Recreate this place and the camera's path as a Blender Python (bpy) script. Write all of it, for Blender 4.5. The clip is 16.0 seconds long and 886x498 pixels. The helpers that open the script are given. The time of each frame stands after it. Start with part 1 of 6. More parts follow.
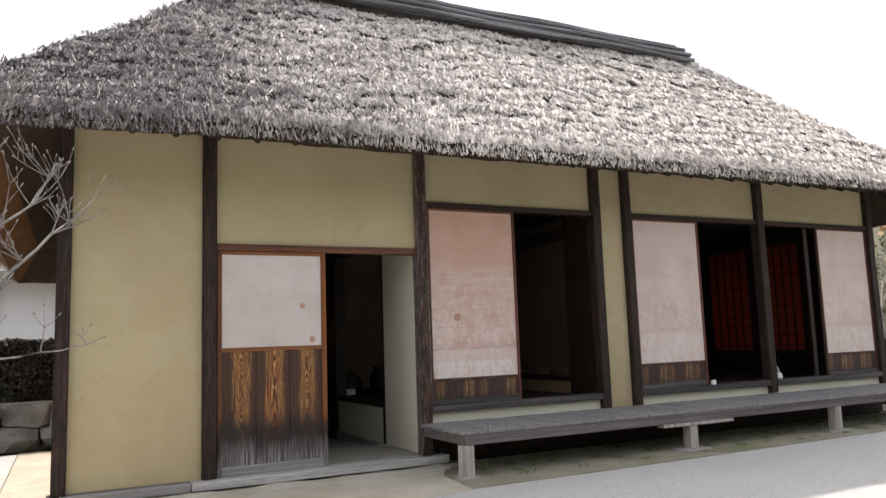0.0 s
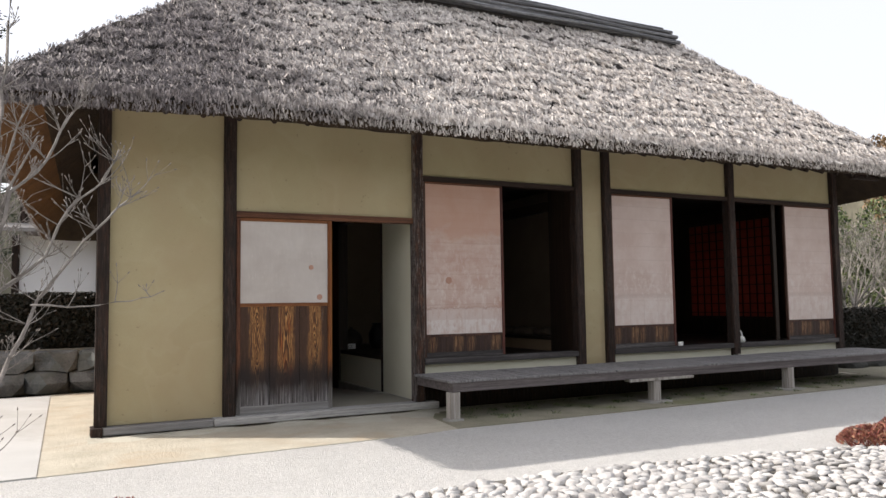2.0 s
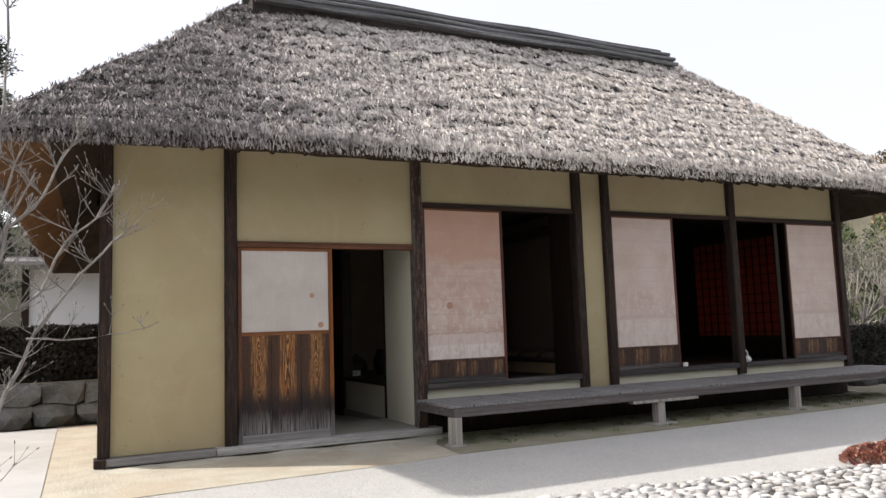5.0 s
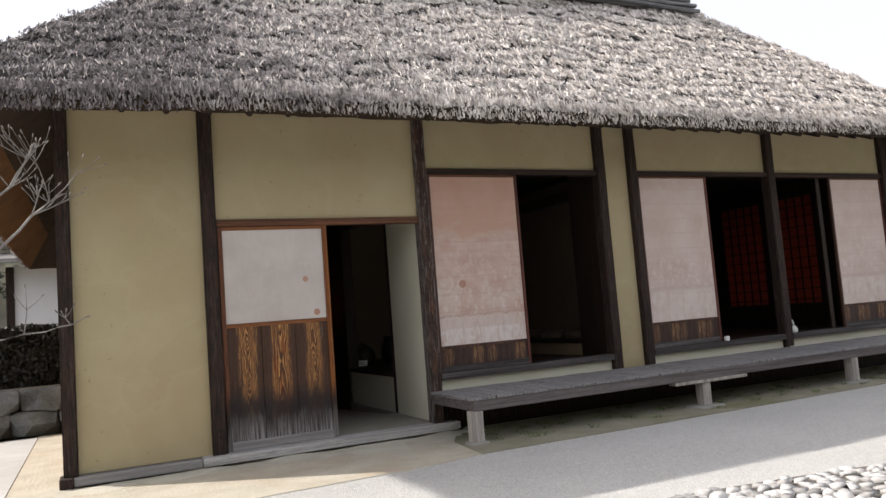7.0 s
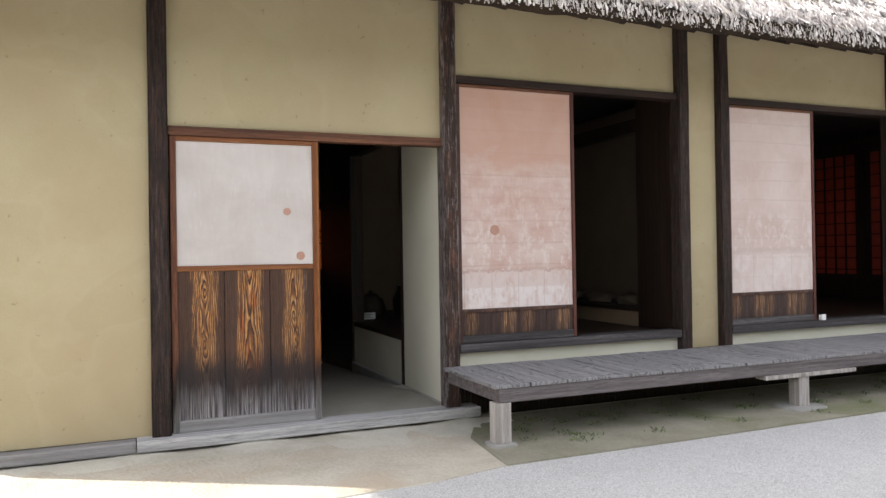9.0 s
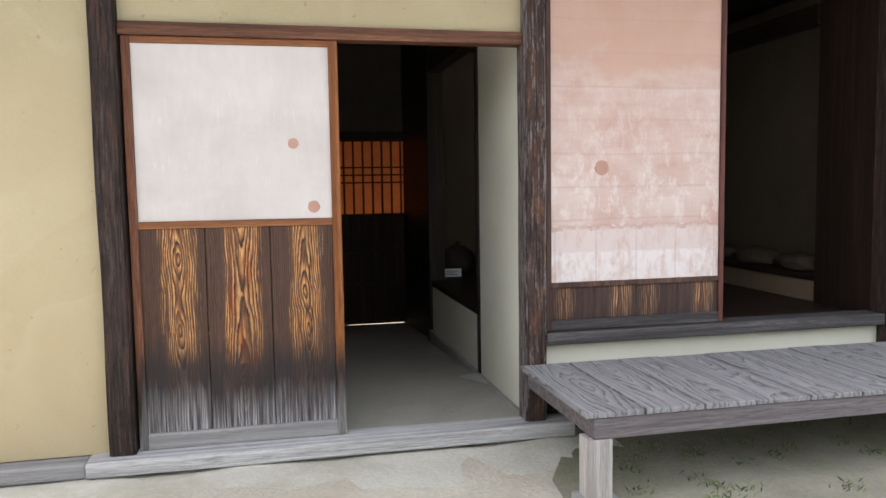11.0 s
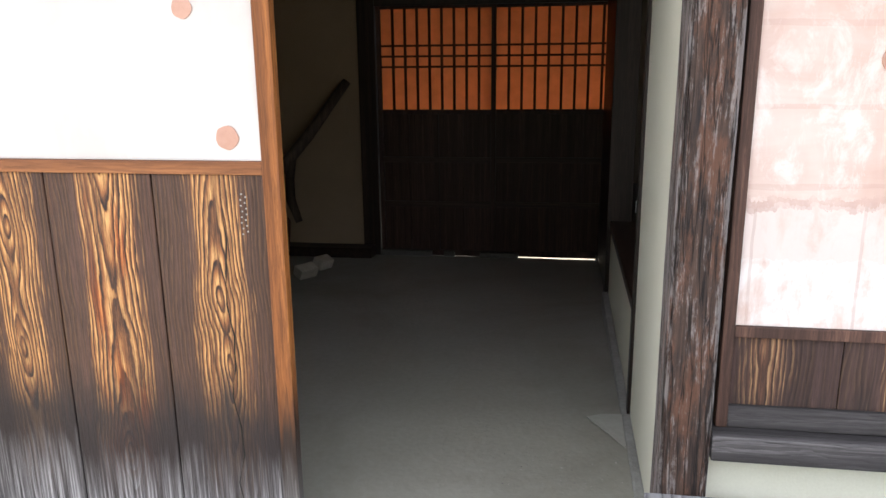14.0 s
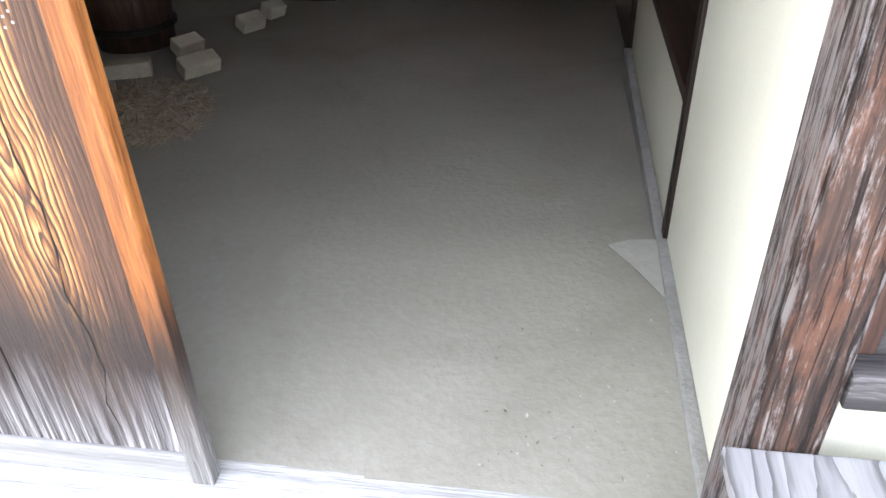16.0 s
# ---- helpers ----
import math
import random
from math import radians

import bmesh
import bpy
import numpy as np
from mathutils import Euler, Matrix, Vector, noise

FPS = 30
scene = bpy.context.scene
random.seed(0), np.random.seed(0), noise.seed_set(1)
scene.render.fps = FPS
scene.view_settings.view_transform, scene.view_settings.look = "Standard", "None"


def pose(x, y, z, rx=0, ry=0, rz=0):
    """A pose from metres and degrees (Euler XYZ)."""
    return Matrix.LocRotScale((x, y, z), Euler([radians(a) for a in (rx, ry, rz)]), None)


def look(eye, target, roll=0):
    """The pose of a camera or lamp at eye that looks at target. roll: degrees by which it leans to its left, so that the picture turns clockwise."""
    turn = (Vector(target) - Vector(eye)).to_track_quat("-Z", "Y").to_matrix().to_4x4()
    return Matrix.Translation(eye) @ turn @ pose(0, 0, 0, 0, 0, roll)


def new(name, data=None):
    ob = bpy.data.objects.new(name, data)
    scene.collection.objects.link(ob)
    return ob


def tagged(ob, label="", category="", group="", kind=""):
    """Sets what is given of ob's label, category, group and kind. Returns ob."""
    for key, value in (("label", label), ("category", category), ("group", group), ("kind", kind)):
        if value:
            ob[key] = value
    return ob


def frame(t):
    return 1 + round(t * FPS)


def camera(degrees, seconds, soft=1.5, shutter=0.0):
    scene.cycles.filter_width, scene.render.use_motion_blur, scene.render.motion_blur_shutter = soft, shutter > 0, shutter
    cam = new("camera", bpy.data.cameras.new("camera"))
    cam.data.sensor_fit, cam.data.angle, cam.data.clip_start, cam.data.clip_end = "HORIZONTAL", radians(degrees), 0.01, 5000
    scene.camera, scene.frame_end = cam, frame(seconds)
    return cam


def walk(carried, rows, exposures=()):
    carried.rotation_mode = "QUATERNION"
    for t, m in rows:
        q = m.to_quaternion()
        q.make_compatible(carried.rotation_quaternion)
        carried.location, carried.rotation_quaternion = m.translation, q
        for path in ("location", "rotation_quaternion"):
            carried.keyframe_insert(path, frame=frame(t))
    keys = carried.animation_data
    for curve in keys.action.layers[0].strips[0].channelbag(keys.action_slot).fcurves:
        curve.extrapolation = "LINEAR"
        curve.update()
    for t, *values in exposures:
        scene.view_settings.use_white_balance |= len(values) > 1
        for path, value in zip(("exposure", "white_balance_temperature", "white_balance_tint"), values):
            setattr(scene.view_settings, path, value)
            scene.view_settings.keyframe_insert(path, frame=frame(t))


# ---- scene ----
cam = camera(61.1, 16.0)
PATH = [
    (0, (0.0, 0.0, 1.22), (0.893, 1.773, 1.463), -2.0),
    (0.5, (-0.067, -0.267, 1.202), (0.775, 1.529, 1.457), -1.2),
    (1, (-0.106, -0.489, 1.16), (0.81, 1.287, 1.251), -2.1),
    (1.5, (-0.265, -0.621, 1.184), (0.78, 1.083, 1.255), -2.5),
    (2, (-0.338, -0.817, 1.204), (0.558, 0.965, 1.346), -0.8),
    (2.5, (-0.349, -0.913, 1.24), (0.474, 0.883, 1.547), -1.4),
    (3, (-0.311, -0.948, 1.232), (0.547, 0.843, 1.472), -1.6),
    (5.5, (-0.208, -0.895, 1.186), (0.658, 0.898, 1.375), -1.9),
    (6, (-0.144, -0.624, 1.165), (0.709, 1.178, 1.32), -1.5),
    (6.5, (-0.053, -0.342, 1.191), (0.842, 1.435, 1.393), -2.6),
    (7, (0.168, 0.011, 1.193), (1.019, 1.814, 1.358), -4.4),
    (7.5, (0.394, 0.356, 1.195), (1.17, 2.193, 1.347), -2.4),
    (8, (0.548, 0.788, 1.214), (1.359, 2.614, 1.298), -1.3),
    (10.5, (1.714, 2.717, 1.37), (2.242, 4.644, 1.28), -0.5),
    (11, (1.908, 3.106, 1.368), (2.33, 5.054, 1.203), -0.9),
    (11.5, (2.054, 3.421, 1.42), (2.429, 5.375, 1.217), -2.7),
    (12, (2.361, 3.781, 1.407), (2.641, 5.743, 1.138), -0.5),
    (12.5, (2.508, 4.095, 1.411), (2.558, 6.073, 1.122), 0.1),
    (13, (2.628, 4.524, 1.447), (2.668, 6.504, 1.167), -1.4),
    (13.5, (2.804, 4.847, 1.437), (2.768, 6.804, 1.025), 0.4),
    (14, (2.911, 5.134, 1.459), (2.603, 7.05, 0.976), -0.6),
    (14.5, (2.864, 5.41, 1.45), (2.569, 7.329, 0.973), -1.7),
    (15, (2.807, 5.636, 1.416), (2.579, 7.516, 0.774), -1.3),
    (15.5, (2.827, 5.861, 1.396), (2.57, 7.667, 0.576), -0.9),
    (16, (2.833, 6.012, 1.344), (2.577, 7.643, 0.215), -1.6),
]
EXPOSURES = [(0, 0.45, 6500, 12), (1, 0.3, 6500, 12), (2, 0.1, 6500, 12), (3, 0.12, 6500, 12), (6, 0.1, 6500, 12), (7.5, 0.2, 6500, 12), (8, 0.5, 6400, 12), (10.5, 1.25, 6300, 12), (11, 1.35, 6200, 11), (12, 1.34, 6200, 11), (12.5, 1.5, 6200, 9), (13.5, 1.78, 6050, 9), (14.5, 2.33, 6250, 11), (15.5, 3.2, 6000, 10), (16, 3.25, 5950, 11)]
walk(cam, [(t, look(eye, target, roll)) for t, eye, target, roll in PATH], EXPOSURES)

# ---- world, sun, exposure ----
SUN_DIR = Vector((-0.71, 0.42, 0.62)).normalized()
world = bpy.data.worlds.new("world")
scene.world = world
world.use_nodes = True
wn = world.node_tree
sky = wn.nodes.new("ShaderNodeTexSky")
sky.sky_type = "NISHITA"
sky.sun_disc = False
sky.sun_elevation = math.asin(SUN_DIR.z)
sky.sun_rotation = math.atan2(SUN_DIR.x, SUN_DIR.y)
sky.dust_density = 4.0
sky.air_density = 1.0
sky.ozone_density = 1.0
wn.nodes["Background"].inputs["Strength"].default_value = 0.065
wn.links.new(sky.outputs[0], wn.nodes["Background"].inputs["Color"])
# thin bright haze over the whole sky
haze = wn.nodes.new("ShaderNodeBackground")
haze.inputs["Color"].default_value = (0.99, 0.99, 1.0, 1)
haze.inputs["Strength"].default_value = 0.80
both = wn.nodes.new("ShaderNodeAddShader")
wn.links.new(wn.nodes["Background"].outputs[0], both.inputs[0])
wn.links.new(haze.outputs[0], both.inputs[1])
wn.links.new(both.outputs[0], wn.nodes["World Output"].inputs["Surface"])
sun = new("sun", bpy.data.lights.new("sun", "SUN"))
sun.data.energy = 5.0
sun.data.angle = radians(0.6)
sun.data.color = (1.0, 0.95, 0.87)
sun.matrix_world = look((-30, 20, 25), Vector((-30, 20, 25)) - SUN_DIR)


# ---- materials ----
def nodes_of(name):
    m = bpy.data.materials.new(name)
    m.use_nodes = True
    nt = m.node_tree
    return m, nt, nt.nodes["Principled BSDF"]


def N(nt, kind, **props):
    n = nt.nodes.new("ShaderNode" + kind)
    for k, v in props.items():
        if k == "operation":
            n.operation = v
        elif k == "blend_type":
            n.blend_type = v
        elif k == "data_type":
            n.data_type = v
    return n


def math_node(nt, op, a, b=None, clamp=False):
    n = N(nt, "Math", operation=op)
    n.use_clamp = clamp
    for i, v in enumerate((a, b)):
        if v is None:
            continue
        if isinstance(v, (int, float)):
            n.inputs[i].default_value = v
        else:
            nt.links.new(v, n.inputs[i])
    return n.outputs[0]


def ramp(nt, fac, stops):
    n = nt.nodes.new("ShaderNodeValToRGB")
    e = n.color_ramp.elements
    while len(e) < len(stops):
        e.new(0.5)
    for el, (p, c) in zip(e, stops):
        el.position = p
        el.color = (*c, 1) if len(c) == 3 else c
    nt.links.new(fac, n.inputs[0])
    return n.outputs[0]


def mix(nt, fac, a, b, how="MIX"):
    n = N(nt, "Mix", data_type="RGBA", blend_type=how)
    for sock, v in ((n.inputs[0], fac), (n.inputs[6], a), (n.inputs[7], b)):
        if isinstance(v, (int, float)):
            sock.default_value = v
        elif isinstance(v, tuple):
            sock.default_value = (*v, 1)
        else:
            nt.links.new(v, sock)
    return n.outputs[2]


def coords(nt, stretch=(1, 1, 1), world_space=False, vary=True):
    """Coordinates in metres, shifted at random from piece to piece."""
    if world_space:
        src = nt.nodes.new("ShaderNodeNewGeometry").outputs["Position"]
    else:
        src = nt.nodes.new("ShaderNodeTexCoord").outputs["Object"]
    mp = nt.nodes.new("ShaderNodeMapping")
    mp.inputs["Scale"].default_value = stretch
    nt.links.new(src, mp.inputs["Vector"])
    if vary and not world_space:
        rnd = nt.nodes.new("ShaderNodeObjectInfo").outputs["Random"]
        c = nt.nodes.new("ShaderNodeCombineXYZ")
        for i, k in enumerate((17.0, 29.0, 11.0)):
            nt.links.new(math_node(nt, "MULTIPLY", rnd, k), c.inputs[i])
        nt.links.new(c.outputs[0], mp.inputs["Location"])
    return mp.outputs[0]


def noise_tex(nt, vec, scale, detail=5, rough=0.55, distortion=0.0):
    n = nt.nodes.new("ShaderNodeTexNoise")
    n.inputs["Scale"].default_value = scale
    n.inputs["Detail"].default_value = detail
    n.inputs["Roughness"].default_value = rough
    n.inputs["Distortion"].default_value = distortion
    nt.links.new(vec, n.inputs["Vector"])
    return n.outputs["Fac"]


def bump(nt, bsdf, height, strength, distance=0.01):
    b = nt.nodes.new("ShaderNodeBump")
    b.inputs["Strength"].default_value = strength
    b.inputs["Distance"].default_value = distance
    nt.links.new(height, b.inputs["Height"])
    nt.links.new(b.outputs[0], bsdf.inputs["Normal"])


def plain(name, c1, c2, scale=6, rough=0.8, bumps=0.2, fine=60, stretch=(1, 1, 1), vary=True, c3=None, spec=0.3, metal=0.0, dist=0.01):
    """A surface mottled at two scales between c1 and c2, with stains of c3."""
    m, nt, p = nodes_of(name)
    v = coords(nt, stretch, vary=vary)
    big = noise_tex(nt, v, scale, 4, 0.6)
    small = noise_tex(nt, v, fine, 4, 0.6)
    col = ramp(nt, math_node(nt, "ADD", math_node(nt, "MULTIPLY", big, 0.6), math_node(nt, "MULTIPLY", small, 0.4)), [(0.32, c1), (0.68, c2)])
    if c3:
        st = noise_tex(nt, v, scale * 0.45, 6, 0.65, 0.6)
        col = mix(nt, ramp(nt, st, [(0.5, (0, 0, 0)), (0.68, (1, 1, 1))]), col, c3)
    nt.links.new(col, p.inputs["Base Color"])
    p.inputs["Roughness"].default_value = rough
    p.inputs["Specular IOR Level"].default_value = spec
    p.inputs["Metallic"].default_value = metal
    bump(nt, p, small, bumps, dist)
    return m


def wood(name, dark, mid, light, axis="z", ring=70.0, eye=0.10, grey=None, grey_top=0.0, grey_soft=0.2, rough=0.7, relief=0.35, wear=None, wear_amount=0.4, wave=2.3, burn=True, side=0.0, flat=0.5, streaky=0.6, fuzz=0.45, scratch=0.55, patchy=None, wear_scale=46.0, redden=0.0):
    """Sawn wood whose rings open into long ovals along the grain; grey: weathered towards the foot."""
    m, nt, p = nodes_of(name)
    tc = nt.nodes.new("ShaderNodeTexCoord").outputs["Object"]
    sep = nt.nodes.new("ShaderNodeSeparateXYZ")
    nt.links.new(tc, sep.inputs[0])
    names = {"z": ("X", "Y", "Z"), "y": ("X", "Z", "Y"), "x": ("Y", "Z", "X")}[axis]
    a, b, l = (sep.outputs[n] for n in names)
    across = a if eye > 0.03 else math_node(nt, "ADD", a, math_node(nt, "MULTIPLY", b, 0.7))
    rnd = nt.nodes.new("ShaderNodeObjectInfo").outputs["Random"]
    cv = nt.nodes.new("ShaderNodeCombineXYZ")
    nt.links.new(math_node(nt, "ADD", math_node(nt, "MULTIPLY", a, 1.0), math_node(nt, "MULTIPLY", rnd, 23.0)), cv.inputs[0])
    nt.links.new(b, cv.inputs[1])
    nt.links.new(math_node(nt, "MULTIPLY", l, 0.22), cv.inputs[2])
    low = noise_tex(nt, cv.outputs[0], 7.0, 2, 0.5)
    fibre_v = nt.nodes.new("ShaderNodeMapping")
    fibre_v.inputs["Scale"].default_value = (1, 1, 0.12)
    nt.links.new(cv.outputs[0], fibre_v.inputs["Vector"])
    fibre = noise_tex(nt, fibre_v.outputs[0], 240.0, 3, 0.6)
    streak = noise_tex(nt, fibre_v.outputs[0], 26.0, 4, 0.6)
    warp = math_node(nt, "MULTIPLY", math_node(nt, "SUBTRACT", low, 0.5), 0.11 if eye > 0.03 else 0.022)
    u = math_node(nt, "ADD", math_node(nt, "ADD", across, warp), math_node(nt, "MULTIPLY", math_node(nt, "SUBTRACT", rnd, 0.5), 0.09))
    phase = math_node(nt, "ADD", math_node(nt, "MULTIPLY", l, wave), math_node(nt, "MULTIPLY", rnd, 6.28))
    vv = math_node(nt, "MULTIPLY", math_node(nt, "SINE", phase), eye)
    vv = math_node(nt, "ADD", vv, math_node(nt, "MULTIPLY", math_node(nt, "SUBTRACT", low, 0.5), eye))
    r = math_node(nt, "SQRT", math_node(nt, "ADD", math_node(nt, "MULTIPLY", u, u), math_node(nt, "MULTIPLY", vv, vv)))
    r = math_node(nt, "ADD", r, math_node(nt, "MULTIPLY", math_node(nt, "SUBTRACT", noise_tex(nt, cv.outputs[0], 34.0, 2, 0.5), 0.5), 0.030))
    rings = math_node(nt, "FRACT", math_node(nt, "ADD", math_node(nt, "MULTIPLY", r, ring), math_node(nt, "MULTIPLY", fibre, fuzz)))
    grain = math_node(nt, "ADD", math_node(nt, "MULTIPLY", rings, 0.62 if eye > 0.03 else 0.16), math_node(nt, "MULTIPLY", streak, 0.5 if eye > 0.03 else 0.92))
    col = ramp(nt, grain, [(0.22, light), (flat, mid), (0.86, dark)])
    col = mix(nt, math_node(nt, "MULTIPLY", ramp(nt, streak, [(0.42, (0, 0, 0)), (0.66, (1, 1, 1))]), streaky), col, tuple(0.55 * d + 0.2 * e for d, e in zip(dark, mid)))
    if side:
        away = math_node(nt, "SUBTRACT", math_node(nt, "ABSOLUTE", math_node(nt, "ADD", u, math_node(nt, "MULTIPLY", math_node(nt, "SUBTRACT", streak, 0.5), 0.26))), side)
        col = mix(nt, math_node(nt, "MULTIPLY", math_node(nt, "DIVIDE", away, 0.05, clamp=True), 0.88), col, tuple(1.0 * d + 0.17 * e for d, e in zip(dark, mid)))
    short_v = nt.nodes.new("ShaderNodeMapping")
    short_v.inputs["Scale"].default_value = (1, 1, 0.30)
    nt.links.new(cv.outputs[0], short_v.inputs["Vector"])
    scr = noise_tex(nt, short_v.outputs[0], 130.0, 4, 0.7)
    col = mix(nt, math_node(nt, "MULTIPLY", ramp(nt, scr, [(0.47, (0, 0, 0)), (0.62, (1, 1, 1))]), scratch), col, tuple(0.7 * d + 0.08 * e for d, e in zip(dark, mid)))
    if redden:
        # some boards are redder than others, in long tongues
        tongue = ramp(nt, math_node(nt, "ADD", math_node(nt, "MULTIPLY", streak, 0.7), math_node(nt, "MULTIPLY", rnd, 0.45)), [(0.42, (0, 0, 0)), (0.68, (1, 1, 1))])
        col = mix(nt, math_node(nt, "MULTIPLY", tongue, redden), col, (1.0, 0.62, 0.42), "MULTIPLY")
    if patchy:
        pw = noise_tex(nt, short_v.outputs[0], 30.0, 5, 0.75)
        col = mix(nt, math_node(nt, "MULTIPLY", ramp(nt, pw, [(0.50, (0, 0, 0)), (0.60, (1, 1, 1))]), 0.75), col, patchy)
    if wear:
        wv = noise_tex(nt, short_v.outputs[0], wear_scale, 6, 0.75)
        col = mix(nt, math_node(nt, "MULTIPLY", ramp(nt, wv, [(0.56, (0, 0, 0)), (0.63, (1, 1, 1))]), wear_amount), col, wear)
    if grey:
        h = nt.nodes.new("ShaderNodeNewGeometry").outputs["Position"]
        hs = nt.nodes.new("ShaderNodeSeparateXYZ")
        nt.links.new(h, hs.inputs[0])
        edge = math_node(nt, "ADD", hs.outputs["Z"], math_node(nt, "MULTIPLY", math_node(nt, "SUBTRACT", streak, 0.5), 0.55))
        t = math_node(nt, "DIVIDE", math_node(nt, "SUBTRACT", grey_top, edge), grey_soft, clamp=True)
        g1 = ramp(nt, math_node(nt, "ADD", math_node(nt, "MULTIPLY", fibre, 0.42), math_node(nt, "ADD", math_node(nt, "MULTIPLY", streak, 0.5), math_node(nt, "MULTIPLY", rings, 0.12))), [(0.40, tuple(c * 0.26 for c in grey)), (0.56, tuple(c * 0.5 for c in grey)), (0.68, grey)])
        if burn:
            t2 = math_node(nt, "DIVIDE", math_node(nt, "SUBTRACT", grey_top + 0.20, edge), 0.16, clamp=True)
            col = mix(nt, math_node(nt, "MULTIPLY", t2, 0.95), col, (0.022, 0.016, 0.014))
        col = mix(nt, t, col, g1)
    nt.links.new(col, p.inputs["Base Color"])
    p.inputs["Roughness"].default_value = rough
    p.inputs["Specular IOR Level"].default_value = 0.25
    bump(nt, p, math_node(nt, "ADD", math_node(nt, "MULTIPLY", rings, -0.5 if eye > 0.03 else -0.12), fibre), relief, 0.003)
    return m


def flame_wood(name, eyes, aspect, shift, core, light, mid, dark, side, blaze=None, grey_top=0.36, ring=96.0, seed=0.0):
    """A flat-sawn door board: rings open round the eyes, dark straight-grained sides, charred and then greyed at the foot."""
    m, nt, p = nodes_of(name)
    tc = nt.nodes.new("ShaderNodeTexCoord").outputs["Object"]
    sep = nt.nodes.new("ShaderNodeSeparateXYZ")
    nt.links.new(tc, sep.inputs[0])
    x, z = sep.outputs["X"], sep.outputs["Z"]

    def stretched(k):
        mp = nt.nodes.new("ShaderNodeMapping")
        mp.inputs["Scale"].default_value = (1, 1, k)
        mp.inputs["Location"].default_value = (seed, seed * 0.7, seed * 1.3)
        nt.links.new(tc, mp.inputs["Vector"])
        return mp.outputs[0]

    long_v, mid_v = stretched(0.05), stretched(0.30)
    low = math_node(nt, "SUBTRACT", noise_tex(nt, mid_v, 8.0, 2, 0.5), 0.5)
    fine = math_node(nt, "SUBTRACT", noise_tex(nt, mid_v, 30.0, 3, 0.55), 0.5)
    fibre = noise_tex(nt, long_v, 260.0, 4, 0.65)
    streak = noise_tex(nt, long_v, 55.0, 4, 0.65)
    u = math_node(nt, "ADD", math_node(nt, "SUBTRACT", x, shift), math_node(nt, "MULTIPLY", low, 0.060))
    near = None
    for e in eyes:
        a = math_node(nt, "ABSOLUTE", math_node(nt, "SUBTRACT", z, e))
        near = a if near is None else math_node(nt, "MINIMUM", near, a)
    v = math_node(nt, "DIVIDE", math_node(nt, "MULTIPLY", near, aspect), math_node(nt, "ADD", math_node(nt, "MULTIPLY", near, 6.0), 1.0))
    r = math_node(nt, "SQRT", math_node(nt, "ADD", math_node(nt, "MULTIPLY", u, u), math_node(nt, "MULTIPLY", v, v)))
    r = math_node(nt, "ADD", r, math_node(nt, "MULTIPLY", fine, 0.011))
    rings = math_node(nt, "FRACT", math_node(nt, "ADD", math_node(nt, "MULTIPLY", r, ring), math_node(nt, "MULTIPLY", fibre, 0.16)))
    col = ramp(nt, rings, [(0.0, tuple(0.5 * a + 0.5 * b for a, b in zip(light, mid))), (0.14, light), (0.55, mid), (0.82, dark), (0.95, dark), (1.0, mid)])
    col = mix(nt, math_node(nt, "MULTIPLY", ramp(nt, streak, [(0.45, (0, 0, 0)), (0.60, (1, 1, 1))]), 0.8), col, tuple(0.4 * a + 0.6 * b for a, b in zip(mid, dark)))
    if blaze:
        tongue = ramp(nt, math_node(nt, "ADD", streak, math_node(nt, "MULTIPLY", low, 1.2)), [(0.44, (0, 0, 0)), (0.60, (1, 1, 1))])
        col = mix(nt, math_node(nt, "MULTIPLY", tongue, 0.8), col, blaze, "MULTIPLY")
    away = math_node(nt, "ADD", math_node(nt, "ABSOLUTE", u), math_node(nt, "MULTIPLY", math_node(nt, "SUBTRACT", streak, 0.5), 0.14))
    away = math_node(nt, "DIVIDE", math_node(nt, "SUBTRACT", away, core), 0.030, clamp=True)
    flank = ramp(nt, math_node(nt, "ADD", math_node(nt, "MULTIPLY", fibre, 0.45), math_node(nt, "MULTIPLY", streak, 0.55)), [(0.38, tuple(c * 0.45 for c in side)), (0.52, side), (0.64, tuple(c * 2.1 for c in side))])
    col = mix(nt, math_node(nt, "MULTIPLY", away, 0.90), col, flank)
    col = mix(nt, math_node(nt, "MULTIPLY", ramp(nt, fibre, [(0.48, (0, 0, 0)), (0.62, (1, 1, 1))]), 0.7), col, tuple(0.6 * c for c in side))
    h = nt.nodes.new("ShaderNodeSeparateXYZ")
    nt.links.new(nt.nodes.new("ShaderNodeNewGeometry").outputs["Position"], h.inputs[0])
    edge = math_node(nt, "ADD", h.outputs["Z"], math_node(nt, "ADD", math_node(nt, "MULTIPLY", math_node(nt, "SUBTRACT", streak, 0.5), 0.24), math_node(nt, "MULTIPLY", low, 0.22)))
    char = math_node(nt, "DIVIDE", math_node(nt, "SUBTRACT", grey_top + 0.27, edge), 0.15, clamp=True)
    old = math_node(nt, "DIVIDE", math_node(nt, "SUBTRACT", grey_top + 0.05, edge), 0.22, clamp=True)
    col = mix(nt, math_node(nt, "MULTIPLY", char, 0.93), col, (0.026, 0.020, 0.020))
    weather = math_node(nt, "ADD", math_node(nt, "MULTIPLY", noise_tex(nt, stretched(0.018), 150.0, 4, 0.65), 0.7), math_node(nt, "MULTIPLY", streak, 0.3))
